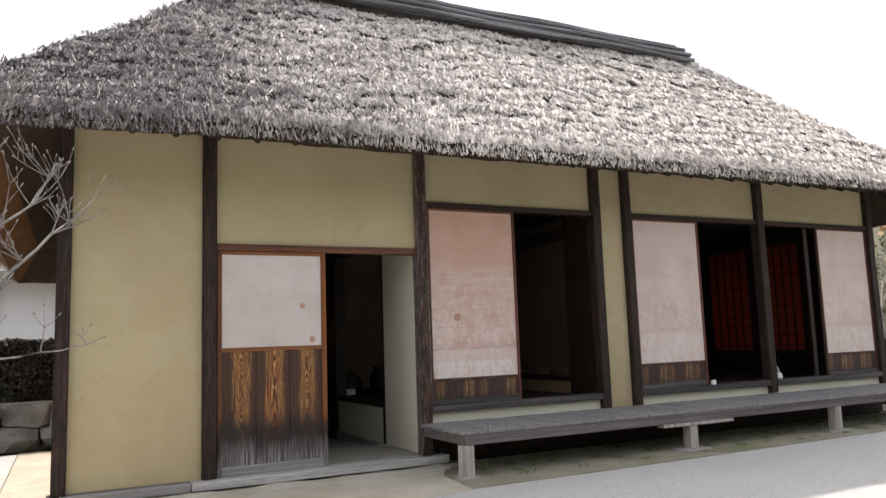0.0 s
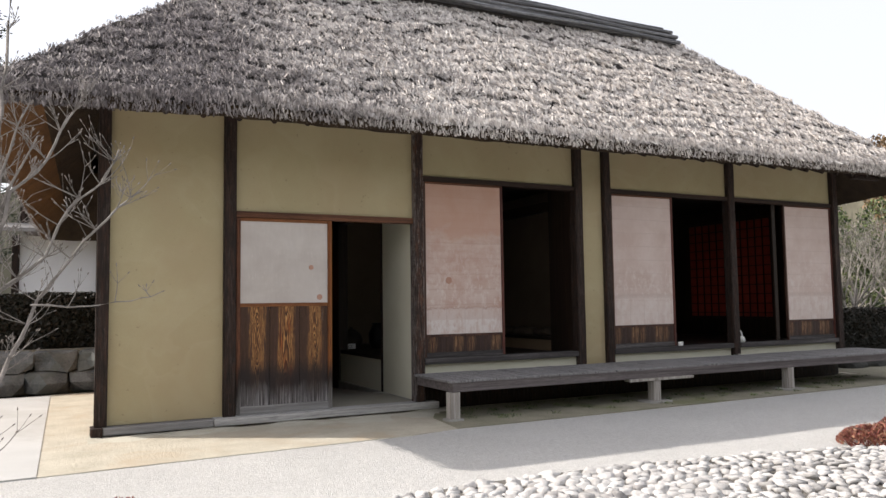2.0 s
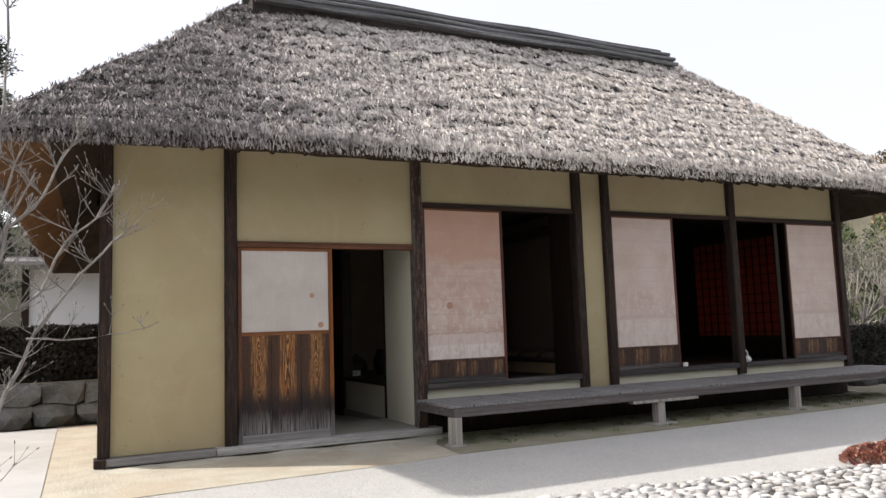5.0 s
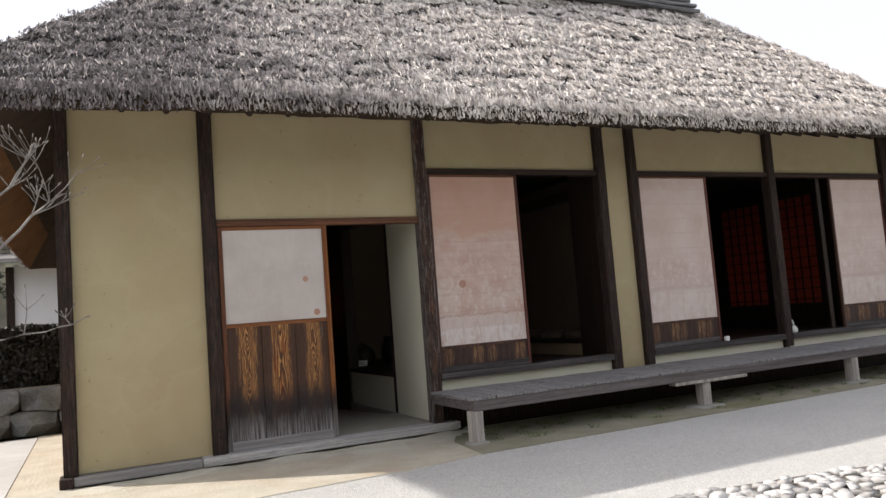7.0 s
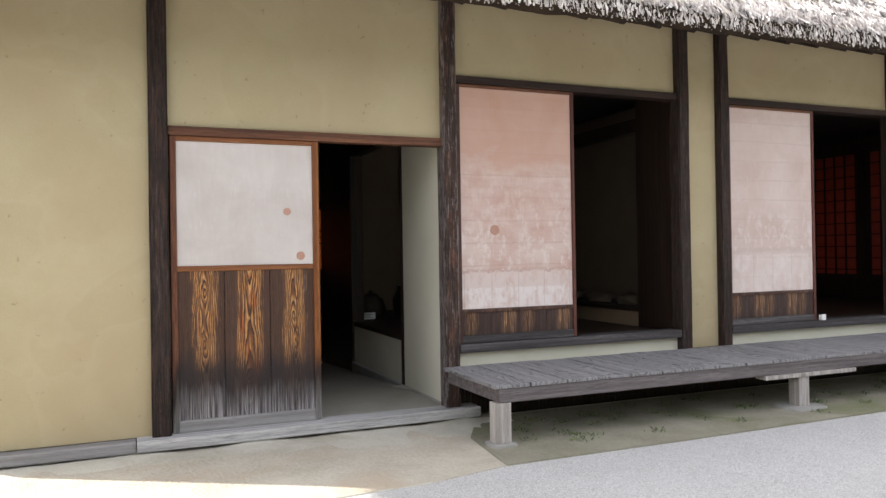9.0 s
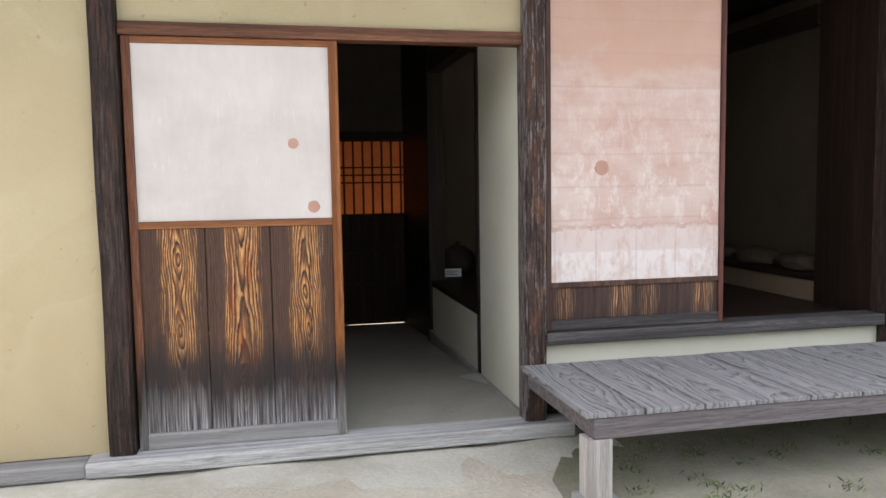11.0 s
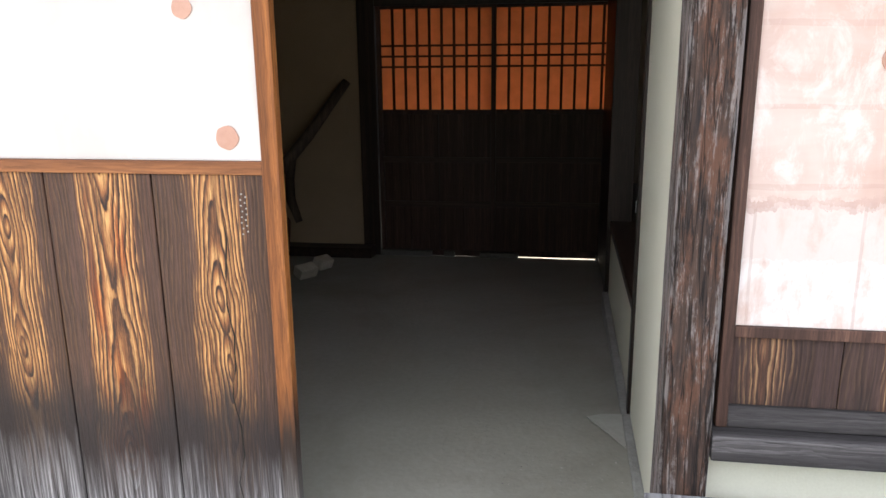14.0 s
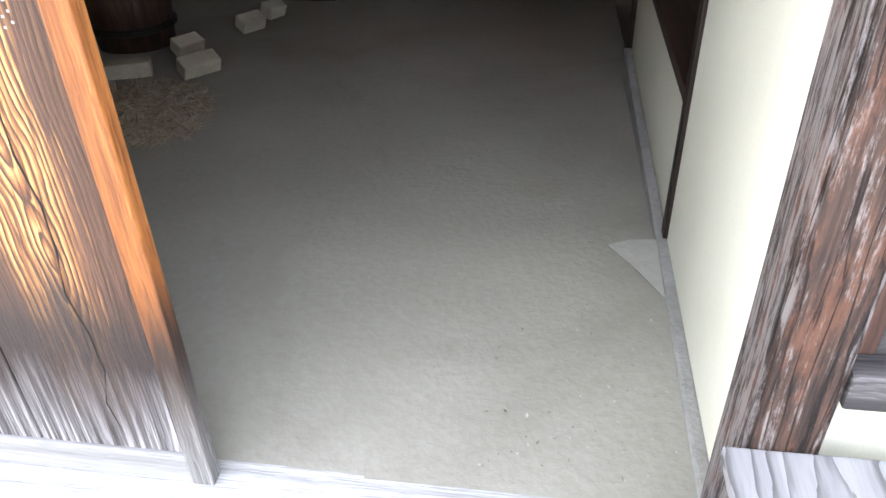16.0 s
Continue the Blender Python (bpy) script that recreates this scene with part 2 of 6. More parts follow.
    g = ramp(nt, math_node(nt, "ADD", weather, math_node(nt, "MULTIPLY", math_node(nt, "SUBTRACT", rings, 0.5), 0.06)), [(0.40, (0.045, 0.040, 0.041)), (0.50, (0.165, 0.153, 0.156)), (0.62, (0.46, 0.44, 0.445))])
    col = mix(nt, math_node(nt, "MULTIPLY", old, 0.95), col, g)
    nt.links.new(col, p.inputs["Base Color"])
    p.inputs["Roughness"].default_value = 0.6
    p.inputs["Specular IOR Level"].default_value = 0.25
    bump(nt, p, math_node(nt, "ADD", math_node(nt, "MULTIPLY", rings, -0.5), fibre), 0.9, 0.003)
    return m


def old_timber(name, dark, brown, pale, pale_amount, rust=0.5, rim=0.0, half=0.060):
    """Old adzed timber standing in the weather: fissured, with brown and pale rubbed patches and rubbed corners."""
    m, nt, p = nodes_of(name)
    tc = nt.nodes.new("ShaderNodeTexCoord").outputs["Object"]
    rnd = nt.nodes.new("ShaderNodeObjectInfo").outputs["Random"]
    seed = nt.nodes.new("ShaderNodeCombineXYZ")
    for i, k in enumerate((13.0, 7.0, 3.0)):
        nt.links.new(math_node(nt, "MULTIPLY", rnd, k), seed.inputs[i])

    def stretched(k):
        mp = nt.nodes.new("ShaderNodeMapping")
        mp.inputs["Scale"].default_value = (1, 1, k)
        nt.links.new(tc, mp.inputs["Vector"])
        nt.links.new(seed.outputs[0], mp.inputs["Location"])
        return mp.outputs[0]

    long_v, short_v = stretched(0.05), stretched(0.20)
    grain = noise_tex(nt, long_v, 95.0, 6, 0.7)
    col = ramp(nt, grain, [(0.34, dark), (0.52, tuple(0.5 * a + 0.5 * b for a, b in zip(dark, brown))), (0.66, brown)])
    worn = noise_tex(nt, short_v, 24.0, 6, 0.75)
    col = mix(nt, math_node(nt, "MULTIPLY", ramp(nt, worn, [(0.50, (0, 0, 0)), (0.60, (1, 1, 1))]), rust), col, tuple(c * k for c, k in zip(brown, (1.5, 1.15, 0.95))))
    rub = math_node(nt, "ADD", math_node(nt, "MULTIPLY", noise_tex(nt, short_v, 44.0, 6, 0.78), 0.6), math_node(nt, "MULTIPLY", grain, 0.4))
    if rim:
        sep = nt.nodes.new("ShaderNodeSeparateXYZ")
        nt.links.new(tc, sep.inputs[0])
        corner = math_node(nt, "DIVIDE", math_node(nt, "SUBTRACT", math_node(nt, "ABSOLUTE", sep.outputs["X"]), half - 0.020), 0.016, clamp=True)
        rub = math_node(nt, "ADD", rub, math_node(nt, "MULTIPLY", corner, rim))
    col = mix(nt, math_node(nt, "MULTIPLY", ramp(nt, rub, [(0.53, (0, 0, 0)), (0.60, (1, 1, 1))]), pale_amount), col, pale)
    crack = math_node(nt, "ABSOLUTE", math_node(nt, "SUBTRACT", noise_tex(nt, long_v, 46.0, 3, 0.5), 0.5))
    crack = ramp(nt, crack, [(0.0, (1, 1, 1)), (0.022, (0, 0, 0))])
    col = mix(nt, math_node(nt, "MULTIPLY", crack, 0.85), col, (0.007, 0.006, 0.006))
    nt.links.new(col, p.inputs["Base Color"])
    p.inputs["Roughness"].default_value = 0.72
    p.inputs["Specular IOR Level"].default_value = 0.25
    bump(nt, p, math_node(nt, "SUBTRACT", math_node(nt, "ADD", grain, math_node(nt, "MULTIPLY", rub, 0.7)), math_node(nt, "MULTIPLY", crack, 0.8)), 1.0, 0.004)
    return m


def paper(name, c1, c2, band=None, streaks=0.5, bands=0.35):
    """Pasted wall paper on a sliding panel: mottled, brushed upright, with pasted strips towards the foot."""
    m, nt, p = nodes_of(name)
    v = coords(nt, (1, 1, 1), vary=True)
    big = noise_tex(nt, v, 2.6, 5, 0.6, 0.4)
    up = nt.nodes.new("ShaderNodeMapping")
    up.inputs["Scale"].default_value = (1, 1, 0.14)
    nt.links.new(v, up.inputs["Vector"])
    st = noise_tex(nt, up.outputs[0], 38.0, 5, 0.65)
    side = nt.nodes.new("ShaderNodeMapping")
    side.inputs["Scale"].default_value = (0.16, 1, 1)
    nt.links.new(v, side.inputs["Vector"])
    hs = noise_tex(nt, side.outputs[0], 8.0, 5, 0.6, 0.6)
    f = math_node(nt, "ADD", math_node(nt, "MULTIPLY", big, 0.9), math_node(nt, "MULTIPLY", math_node(nt, "SUBTRACT", st, 0.5), streaks))
    f = math_node(nt, "ADD", f, math_node(nt, "MULTIPLY", math_node(nt, "SUBTRACT", hs, 0.5), bands))
    col = ramp(nt, f, [(0.3, c1), (0.62, c2)])
    # pale brush scuffs
    scuff = noise_tex(nt, up.outputs[0], 60.0, 4, 0.6)
    scuff = math_node(nt, "MULTIPLY", ramp(nt, scuff, [(0.58, (0, 0, 0)), (0.68, (1, 1, 1))]), ramp(nt, hs, [(0.45, (0, 0, 0)), (0.62, (0.5, 0.5, 0.5))]))
    col = mix(nt, scuff, col, tuple(min(0.8, v * 1.13) for v in c2))
    if band:
        tc = nt.nodes.new("ShaderNodeTexCoord").outputs["Object"]
        sep = nt.nodes.new("ShaderNodeSeparateXYZ")
        nt.links.new(tc, sep.inputs[0])
        # sheets pasted one above the other, each of its own tone, with a thin darker lap
        level = math_node(nt, "ADD", math_node(nt, "MULTIPLY", sep.outputs["Z"], 5.6), math_node(nt, "MULTIPLY", math_node(nt, "SUBTRACT", hs, 0.5), 0.22))
        tone = nt.nodes.new("ShaderNodeTexWhiteNoise")
        tone.noise_dimensions = "1D"
        nt.links.new(math_node(nt, "FLOOR", level), tone.inputs["W"])
        col = mix(nt, math_node(nt, "MULTIPLY", tone.outputs["Value"], 0.30), col, c2)
        lap = math_node(nt, "LESS_THAN", math_node(nt, "FRACT", level), 0.07)
        col = mix(nt, math_node(nt, "MULTIPLY", lap, math_node(nt, "MULTIPLY", big, 0.45)), col, tuple(v * 0.82 for v in c1))
        rub_v = nt.nodes.new("ShaderNodeMapping")
        rub_v.inputs["Scale"].default_value = (0.8, 1, 0.5)
        nt.links.new(v, rub_v.inputs["Vector"])
        rub = noise_tex(nt, rub_v.outputs[0], 17.0, 6, 0.72, 0.4)
        low_down = ramp(nt, math_node(nt, "ADD", math_node(nt, "MULTIPLY", sep.outputs["Z"], 0.5), 0.5), [(0.30, (1, 1, 1)), (0.62, (0.15, 0.15, 0.15))])
        col = mix(nt, math_node(nt, "MULTIPLY", ramp(nt, rub, [(0.50, (0, 0, 0)), (0.64, (0.6, 0.6, 0.6))]), low_down), col, (0.72, 0.66, 0.625))
        z = math_node(nt, "ADD", sep.outputs["Z"], math_node(nt, "ADD", math_node(nt, "MULTIPLY", math_node(nt, "SUBTRACT", st, 0.5), 0.03), math_node(nt, "MULTIPLY", math_node(nt, "SUBTRACT", rub, 0.5), 0.09)))
        for z0, z1, c, k in band:
            if z0 > 0:
                # wavy lower edge of the darker tan upper part
                top_tone = math_node(nt, "DIVIDE", math_node(nt, "SUBTRACT", math_node(nt, "ADD", sep.outputs["Z"], math_node(nt, "MULTIPLY", math_node(nt, "SUBTRACT", big, 0.5), 0.9)), z0), 0.11, clamp=True)
                col = mix(nt, math_node(nt, "MULTIPLY", top_tone, k), col, c)
                continue
            inside = math_node(nt, "MULTIPLY", math_node(nt, "GREATER_THAN", z, z0), math_node(nt, "LESS_THAN", z, z1))
            rag = ramp(nt, math_node(nt, "ADD", math_node(nt, "MULTIPLY", rub, 0.65), math_node(nt, "MULTIPLY", st, 0.35)), [(0.40, (0.2, 0.2, 0.2)), (0.54, (1, 1, 1))])
            col = mix(nt, math_node(nt, "MULTIPLY", math_node(nt, "MULTIPLY", inside, k), rag), col, c)
        seam = math_node(nt, "LESS_THAN", math_node(nt, "FRACT", math_node(nt, "ADD", math_node(nt, "MULTIPLY", sep.outputs["X"], 4.2), math_node(nt, "MULTIPLY", hs, 0.05))), 0.03)
        seam = math_node(nt, "MULTIPLY", seam, math_node(nt, "LESS_THAN", z, band[0][1]))
        col = mix(nt, math_node(nt, "MULTIPLY", math_node(nt, "MULTIPLY", seam, st), 0.6), col, tuple(v * 0.7 for v in c1))
    nt.links.new(col, p.inputs["Base Color"])
    p.inputs["Roughness"].default_value = 0.85
    p.inputs["Specular IOR Level"].default_value = 0.2
    bump(nt, p, big, 0.10, 0.010)
    return m


def glowing_paper(name, c):
    """Old window paper that lets the daylight behind it through."""
    m, nt, p = nodes_of(name)
    v = coords(nt)
    n = noise_tex(nt, v, 9.0, 5, 0.6)
    col = ramp(nt, n, [(0.3, tuple(x * 0.8 for x in c)), (0.7, c)])
    tr = nt.nodes.new("ShaderNodeBsdfTranslucent")
    nt.links.new(col, tr.inputs["Color"])
    nt.links.new(col, p.inputs["Base Color"])
    p.inputs["Roughness"].default_value = 0.9
    ms = nt.nodes.new("ShaderNodeMixShader")
    ms.inputs[0].default_value = 0.72
    nt.links.new(p.outputs[0], ms.inputs[1])
    nt.links.new(tr.outputs[0], ms.inputs[2])
    nt.links.new(ms.outputs[0], nt.nodes["Material Output"].inputs["Surface"])
    return m


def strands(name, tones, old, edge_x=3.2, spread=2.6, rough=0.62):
    """Thatch: every straw its own tone; darker, greyer tones towards the low-x end of the roof."""
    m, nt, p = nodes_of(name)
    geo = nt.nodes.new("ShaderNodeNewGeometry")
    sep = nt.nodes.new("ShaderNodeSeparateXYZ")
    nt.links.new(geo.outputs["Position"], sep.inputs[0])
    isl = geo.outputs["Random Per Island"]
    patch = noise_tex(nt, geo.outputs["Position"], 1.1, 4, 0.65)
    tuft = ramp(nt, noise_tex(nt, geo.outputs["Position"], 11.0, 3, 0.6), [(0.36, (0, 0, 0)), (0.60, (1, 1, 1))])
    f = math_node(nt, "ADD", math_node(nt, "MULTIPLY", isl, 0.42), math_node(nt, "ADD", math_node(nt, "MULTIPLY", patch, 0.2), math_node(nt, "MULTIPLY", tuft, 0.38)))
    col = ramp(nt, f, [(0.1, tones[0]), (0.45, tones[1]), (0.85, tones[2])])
    west_col = ramp(nt, f, [(0.1, old[0]), (0.5, old[1]), (0.9, old[2])])
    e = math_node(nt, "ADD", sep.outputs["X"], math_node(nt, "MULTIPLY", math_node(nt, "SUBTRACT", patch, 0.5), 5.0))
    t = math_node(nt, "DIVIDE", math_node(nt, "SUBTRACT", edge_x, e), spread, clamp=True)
    col = mix(nt, t, col, west_col)
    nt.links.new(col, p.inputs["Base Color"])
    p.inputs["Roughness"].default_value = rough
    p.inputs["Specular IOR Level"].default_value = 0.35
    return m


def gravel(name, tones, scale=150.0):
    """Washed gravel: single small stones told apart by tone, with dark joints between them."""
    m, nt, p = nodes_of(name)
    pos = nt.nodes.new("ShaderNodeNewGeometry").outputs["Position"]
    cell = nt.nodes.new("ShaderNodeTexVoronoi")
    cell.inputs["Scale"].default_value = scale
    nt.links.new(pos, cell.inputs["Vector"])
    sep = nt.nodes.new("ShaderNodeSeparateColor")
    nt.links.new(cell.outputs["Color"], sep.inputs[0])
    big = noise_tex(nt, pos, 1.1, 5, 0.65)
    mid = noise_tex(nt, pos, 14.0, 4, 0.7)
    f = math_node(nt, "ADD", math_node(nt, "MULTIPLY", sep.outputs[0], 0.5), math_node(nt, "ADD", math_node(nt, "MULTIPLY", big, 0.28), math_node(nt, "MULTIPLY", mid, 0.22)))
    col = ramp(nt, f, [(0.2, tones[0]), (0.5, tones[1]), (0.8, tones[2])])
    joint = ramp(nt, cell.outputs["Distance"], [(0.35, (0, 0, 0)), (0.75, (1, 1, 1))])
    col = mix(nt, math_node(nt, "MULTIPLY", joint, 0.32), col, tuple(v * 0.45 for v in tones[0]))
    nt.links.new(col, p.inputs["Base Color"])
    p.inputs["Roughness"].default_value = 0.9
    p.inputs["Specular IOR Level"].default_value = 0.2
    bump(nt, p, math_node(nt, "SUBTRACT", mid, cell.outputs["Distance"]), 0.7, 0.012)
    return m


def cobble_stone():
    """River cobbles, each of its own grey, speckled and a little stained."""
    m, nt, p = nodes_of("cobble_stone")
    pos = nt.nodes.new("ShaderNodeNewGeometry")
    rnd = nt.nodes.new("ShaderNodeObjectInfo").outputs["Random"]
    own = math_node(nt, "FRACT", math_node(nt, "ADD", rnd, pos.outputs["Random Per Island"]))
    speck = noise_tex(nt, pos.outputs["Position"], 120.0, 4, 0.7)
    vein = noise_tex(nt, pos.outputs["Position"], 16.0, 6, 0.7, 0.8)
    f = math_node(nt, "ADD", math_node(nt, "MULTIPLY", own, 0.45), math_node(nt, "ADD", math_node(nt, "MULTIPLY", speck, 0.2), math_node(nt, "MULTIPLY", vein, 0.35)))
    nt.links.new(ramp(nt, f, [(0.25, (0.25, 0.24, 0.235)), (0.42, (0.48, 0.465, 0.455)), (0.8, (0.66, 0.645, 0.63))]), p.inputs["Base Color"])
    p.inputs["Roughness"].default_value = 0.8
    p.inputs["Specular IOR Level"].default_value = 0.25
    bump(nt, p, math_node(nt, "ADD", vein, math_node(nt, "MULTIPLY", speck, 0.5)), 0.8, 0.012)
    return m


def clay_wall(name, c1, c2, tan, mend):
    """Trowelled clay: mottled, tan blotches, sweeping pale trowel marks and mended patches at the foot."""
    m, nt, p = nodes_of(name)
    pos = nt.nodes.new("ShaderNodeNewGeometry").outputs["Position"]
    sep = nt.nodes.new("ShaderNodeSeparateXYZ")
    nt.links.new(pos, sep.inputs[0])
    big = noise_tex(nt, pos, 1.3, 4, 0.6)
    small = noise_tex(nt, pos, 150, 4, 0.6)
    col = ramp(nt, math_node(nt, "ADD", math_node(nt, "MULTIPLY", big, 0.6), math_node(nt, "MULTIPLY", small, 0.4)), [(0.32, c1), (0.68, c2)])
    blot = noise_tex(nt, pos, 0.8, 6, 0.65, 0.6)
    col = mix(nt, ramp(nt, blot, [(0.38, (0, 0, 0)), (0.68, (0.75, 0.75, 0.75))]), col, tan)
    sweep = noise_tex(nt, pos, 1.1, 2, 0.5, 1.2)
    col = mix(nt, math_node(nt, "MULTIPLY", ramp(nt, sweep, [(0.44, (0, 0, 0)), (0.54, (1, 1, 1)), (0.56, (0, 0, 0))]), 0.10), col, mend)
    cell = nt.nodes.new("ShaderNodeTexVoronoi")
    cell.inputs["Scale"].default_value = 3.4
    nt.links.new(pos, cell.inputs["Vector"])
    low = math_node(nt, "LESS_THAN", math_node(nt, "ADD", sep.outputs["Z"], math_node(nt, "MULTIPLY", cell.outputs["Distance"], 0.7)), 0.36)
    col = mix(nt, math_node(nt, "MULTIPLY", low, 0.22), col, mend)
    pits = noise_tex(nt, pos, 22.0, 2, 0.5)
    col = mix(nt, math_node(nt, "MULTIPLY", ramp(nt, pits, [(0.72, (0, 0, 0)), (0.76, (1, 1, 1))]), 0.5), col, tuple(v * 0.5 for v in tan))
    nt.links.new(col, p.inputs["Base Color"])
    p.inputs["Roughness"].default_value = 0.9
    p.inputs["Specular IOR Level"].default_value = 0.3
    bump(nt, p, math_node(nt, "ADD", small, math_node(nt, "MULTIPLY", sweep, 1.5)), 0.3, 0.004)
    return m


M = {}
M["plaster"] = clay_wall("ochre_plaster", (0.378, 0.318, 0.188), (0.452, 0.388, 0.242), (0.405, 0.318, 0.195), (0.53, 0.475, 0.335))
M["pale_plaster"] = plain("pale_plaster", (0.62, 0.59, 0.475), (0.70, 0.672, 0.555), 2.0, 0.9, 0.2, 150, dist=0.004)
# the next two clays carry the rooms' dimness in their colour
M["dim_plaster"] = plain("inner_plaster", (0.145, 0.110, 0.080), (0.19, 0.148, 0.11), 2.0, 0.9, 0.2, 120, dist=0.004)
M["shaded_plaster"] = plain("shaded_inner_plaster", (0.075, 0.062, 0.048), (0.12, 0.10, 0.076), 2.0, 0.9, 0.2, 120, dist=0.004)
M["brown_plaster"] = plain("brown_clay_plaster", (0.235, 0.165, 0.105), (0.305, 0.22, 0.145), 2.0, 0.9, 0.2, 120, dist=0.004)
M["post"] = old_timber("post_wood", (0.010, 0.008, 0.007), (0.050, 0.030, 0.023), (0.12, 0.105, 0.10), 0.30, 0.45)
M["worn_post"] = old_timber("worn_post_wood", (0.014, 0.011, 0.011), (0.085, 0.050, 0.036), (0.33, 0.305, 0.30), 0.46, 0.6, rim=0.075)
M["beam"] = wood("beam_wood", (0.014, 0.009, 0.008), (0.04, 0.023, 0.017), (0.09, 0.045, 0.028), "x", 90, 0.015, rough=0.7, relief=0.6)
M["lintel"] = wood("lintel_wood", (0.045, 0.020, 0.012), (0.15, 0.062, 0.033), (0.27, 0.125, 0.065), "x", 90, 0.015, rough=0.6)
M["sill"] = wood("grey_sill_wood", (0.18, 0.172, 0.17), (0.52, 0.505, 0.495), (0.64, 0.625, 0.61), "x", 110, 0.015, rough=0.85, relief=0.9, streaky=0.35, scratch=0.4, wear=(0.14, 0.133, 0.132), wear_amount=0.3, wear_scale=20.0)
M["track"] = wood("track_wood", (0.03, 0.026, 0.026), (0.082, 0.074, 0.074), (0.21, 0.195, 0.195), "x", 110, 0.015, rough=0.7, relief=0.7)
M["frame"] = wood("frame_wood", (0.10, 0.033, 0.011), (0.275, 0.097, 0.026), (0.40, 0.165, 0.045), "z", 130, 0.012, scratch=0.6, streaky=0.7, patchy=(0.17, 0.060, 0.021), grey=(0.36, 0.34, 0.33), grey_top=0.42, grey_soft=0.25, rough=0.55)
M["dark_stile"] = wood("dark_stile_wood", (0.05, 0.02, 0.012), (0.15, 0.058, 0.030), (0.25, 0.11, 0.058), "z", 130, 0.012, scratch=0.6, patchy=(0.10, 0.036, 0.018), grey=(0.36, 0.34, 0.33), grey_top=0.38, grey_soft=0.25, rough=0.6)
M["grey_rail"] = wood("grey_rail_wood", (0.16, 0.15, 0.148), (0.30, 0.288, 0.284), (0.38, 0.366, 0.36), "x", 110, 0.015, rough=0.85, relief=0.6, streaky=0.3, scratch=0.3)
M["red_stile"] = wood("red_brown_stile", (0.045, 0.017, 0.013), (0.12, 0.042, 0.032), (0.20, 0.080, 0.060), "z", 110, 0.015, rough=0.6)
M["rail"] = wood("rail_wood", (0.11, 0.038, 0.015), (0.25, 0.098, 0.036), (0.34, 0.15, 0.058), "x", 120, 0.012, scratch=0.5, rough=0.55)
M["frame_dark"] = wood("dark_frame_wood", (0.035, 0.02, 0.016), (0.10, 0.052, 0.038), (0.21, 0.115, 0.08), "z", 110, 0.015, rough=0.65)
GOLD, TAN, LINE, FLANK = (0.62, 0.335, 0.125), (0.29, 0.118, 0.043), (0.030, 0.018, 0.015), (0.060, 0.033, 0.025)
M["plank_1"] = flame_wood("door_board_with_two_eyes", (0.345, 0.0), 0.32, 0.020, 0.056, GOLD, TAN, LINE, FLANK, seed=1.7)
M["plank_2"] = flame_wood("door_board_with_flame", (-0.30, 0.62), 0.42, 0.010, 0.068, GOLD, TAN, LINE, FLANK, (1.0, 0.55, 0.34), seed=5.3)
M["plank_3"] = flame_wood("door_board_with_knots", (0.165, -0.03), 0.30, 0.012, 0.059, GOLD, TAN, LINE, FLANK, seed=9.1)
M["foot_plank"] = flame_wood("panel_board", (-4.0,), 0.10, 0.02, 0.040, (0.50, 0.31, 0.16), (0.20, 0.095, 0.05), (0.035, 0.02, 0.016), (0.055, 0.033, 0.029), grey_top=0.42, ring=95.0, seed=3.0)
M["foot_plank_dark"] = flame_wood("dark_panel_board", (-4.0,), 0.10, -0.05, 0.026, (0.40, 0.24, 0.12), (0.15, 0.07, 0.04), (0.035, 0.02, 0.016), (0.050, 0.030, 0.027), grey_top=0.42, ring=95.0, seed=7.7)
M["deck"] = wood("deck_plank", (0.115, 0.108, 0.110), (0.255, 0.246, 0.248), (0.315, 0.305, 0.307), "y", 42, 0.085, rough=0.75, relief=0.9, wave=2.6, flat=0.66, streaky=0.35, scratch=0.15, fuzz=0.22)
M["deck_beam"] = wood("deck_beam_wood", (0.085, 0.070, 0.070), (0.165, 0.143, 0.143), (0.215, 0.19, 0.188), "x", 80, 0.015, rough=0.8, relief=0.8)
M["leg"] = wood("leg_wood", (0.22, 0.19, 0.17), (0.42, 0.385, 0.355), (0.56, 0.52, 0.49), "z", 90, 0.015, scratch=0.3, rough=0.85, relief=0.9, wear=(0.6, 0.58, 0.55), wear_amount=0.5)
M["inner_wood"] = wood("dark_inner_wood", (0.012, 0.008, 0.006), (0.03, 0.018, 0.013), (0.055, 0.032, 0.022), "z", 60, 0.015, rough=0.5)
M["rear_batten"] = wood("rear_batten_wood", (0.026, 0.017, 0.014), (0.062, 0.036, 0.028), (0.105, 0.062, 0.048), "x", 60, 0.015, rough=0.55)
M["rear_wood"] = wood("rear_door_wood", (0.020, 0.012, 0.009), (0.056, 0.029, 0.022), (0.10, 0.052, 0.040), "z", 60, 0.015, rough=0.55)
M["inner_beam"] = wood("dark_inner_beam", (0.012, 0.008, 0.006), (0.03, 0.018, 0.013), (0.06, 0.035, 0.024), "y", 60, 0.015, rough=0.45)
M["door_paper"] = paper("white_paper", (0.50, 0.452, 0.422), (0.585, 0.542, 0.512), streaks=0.24, bands=0.12)
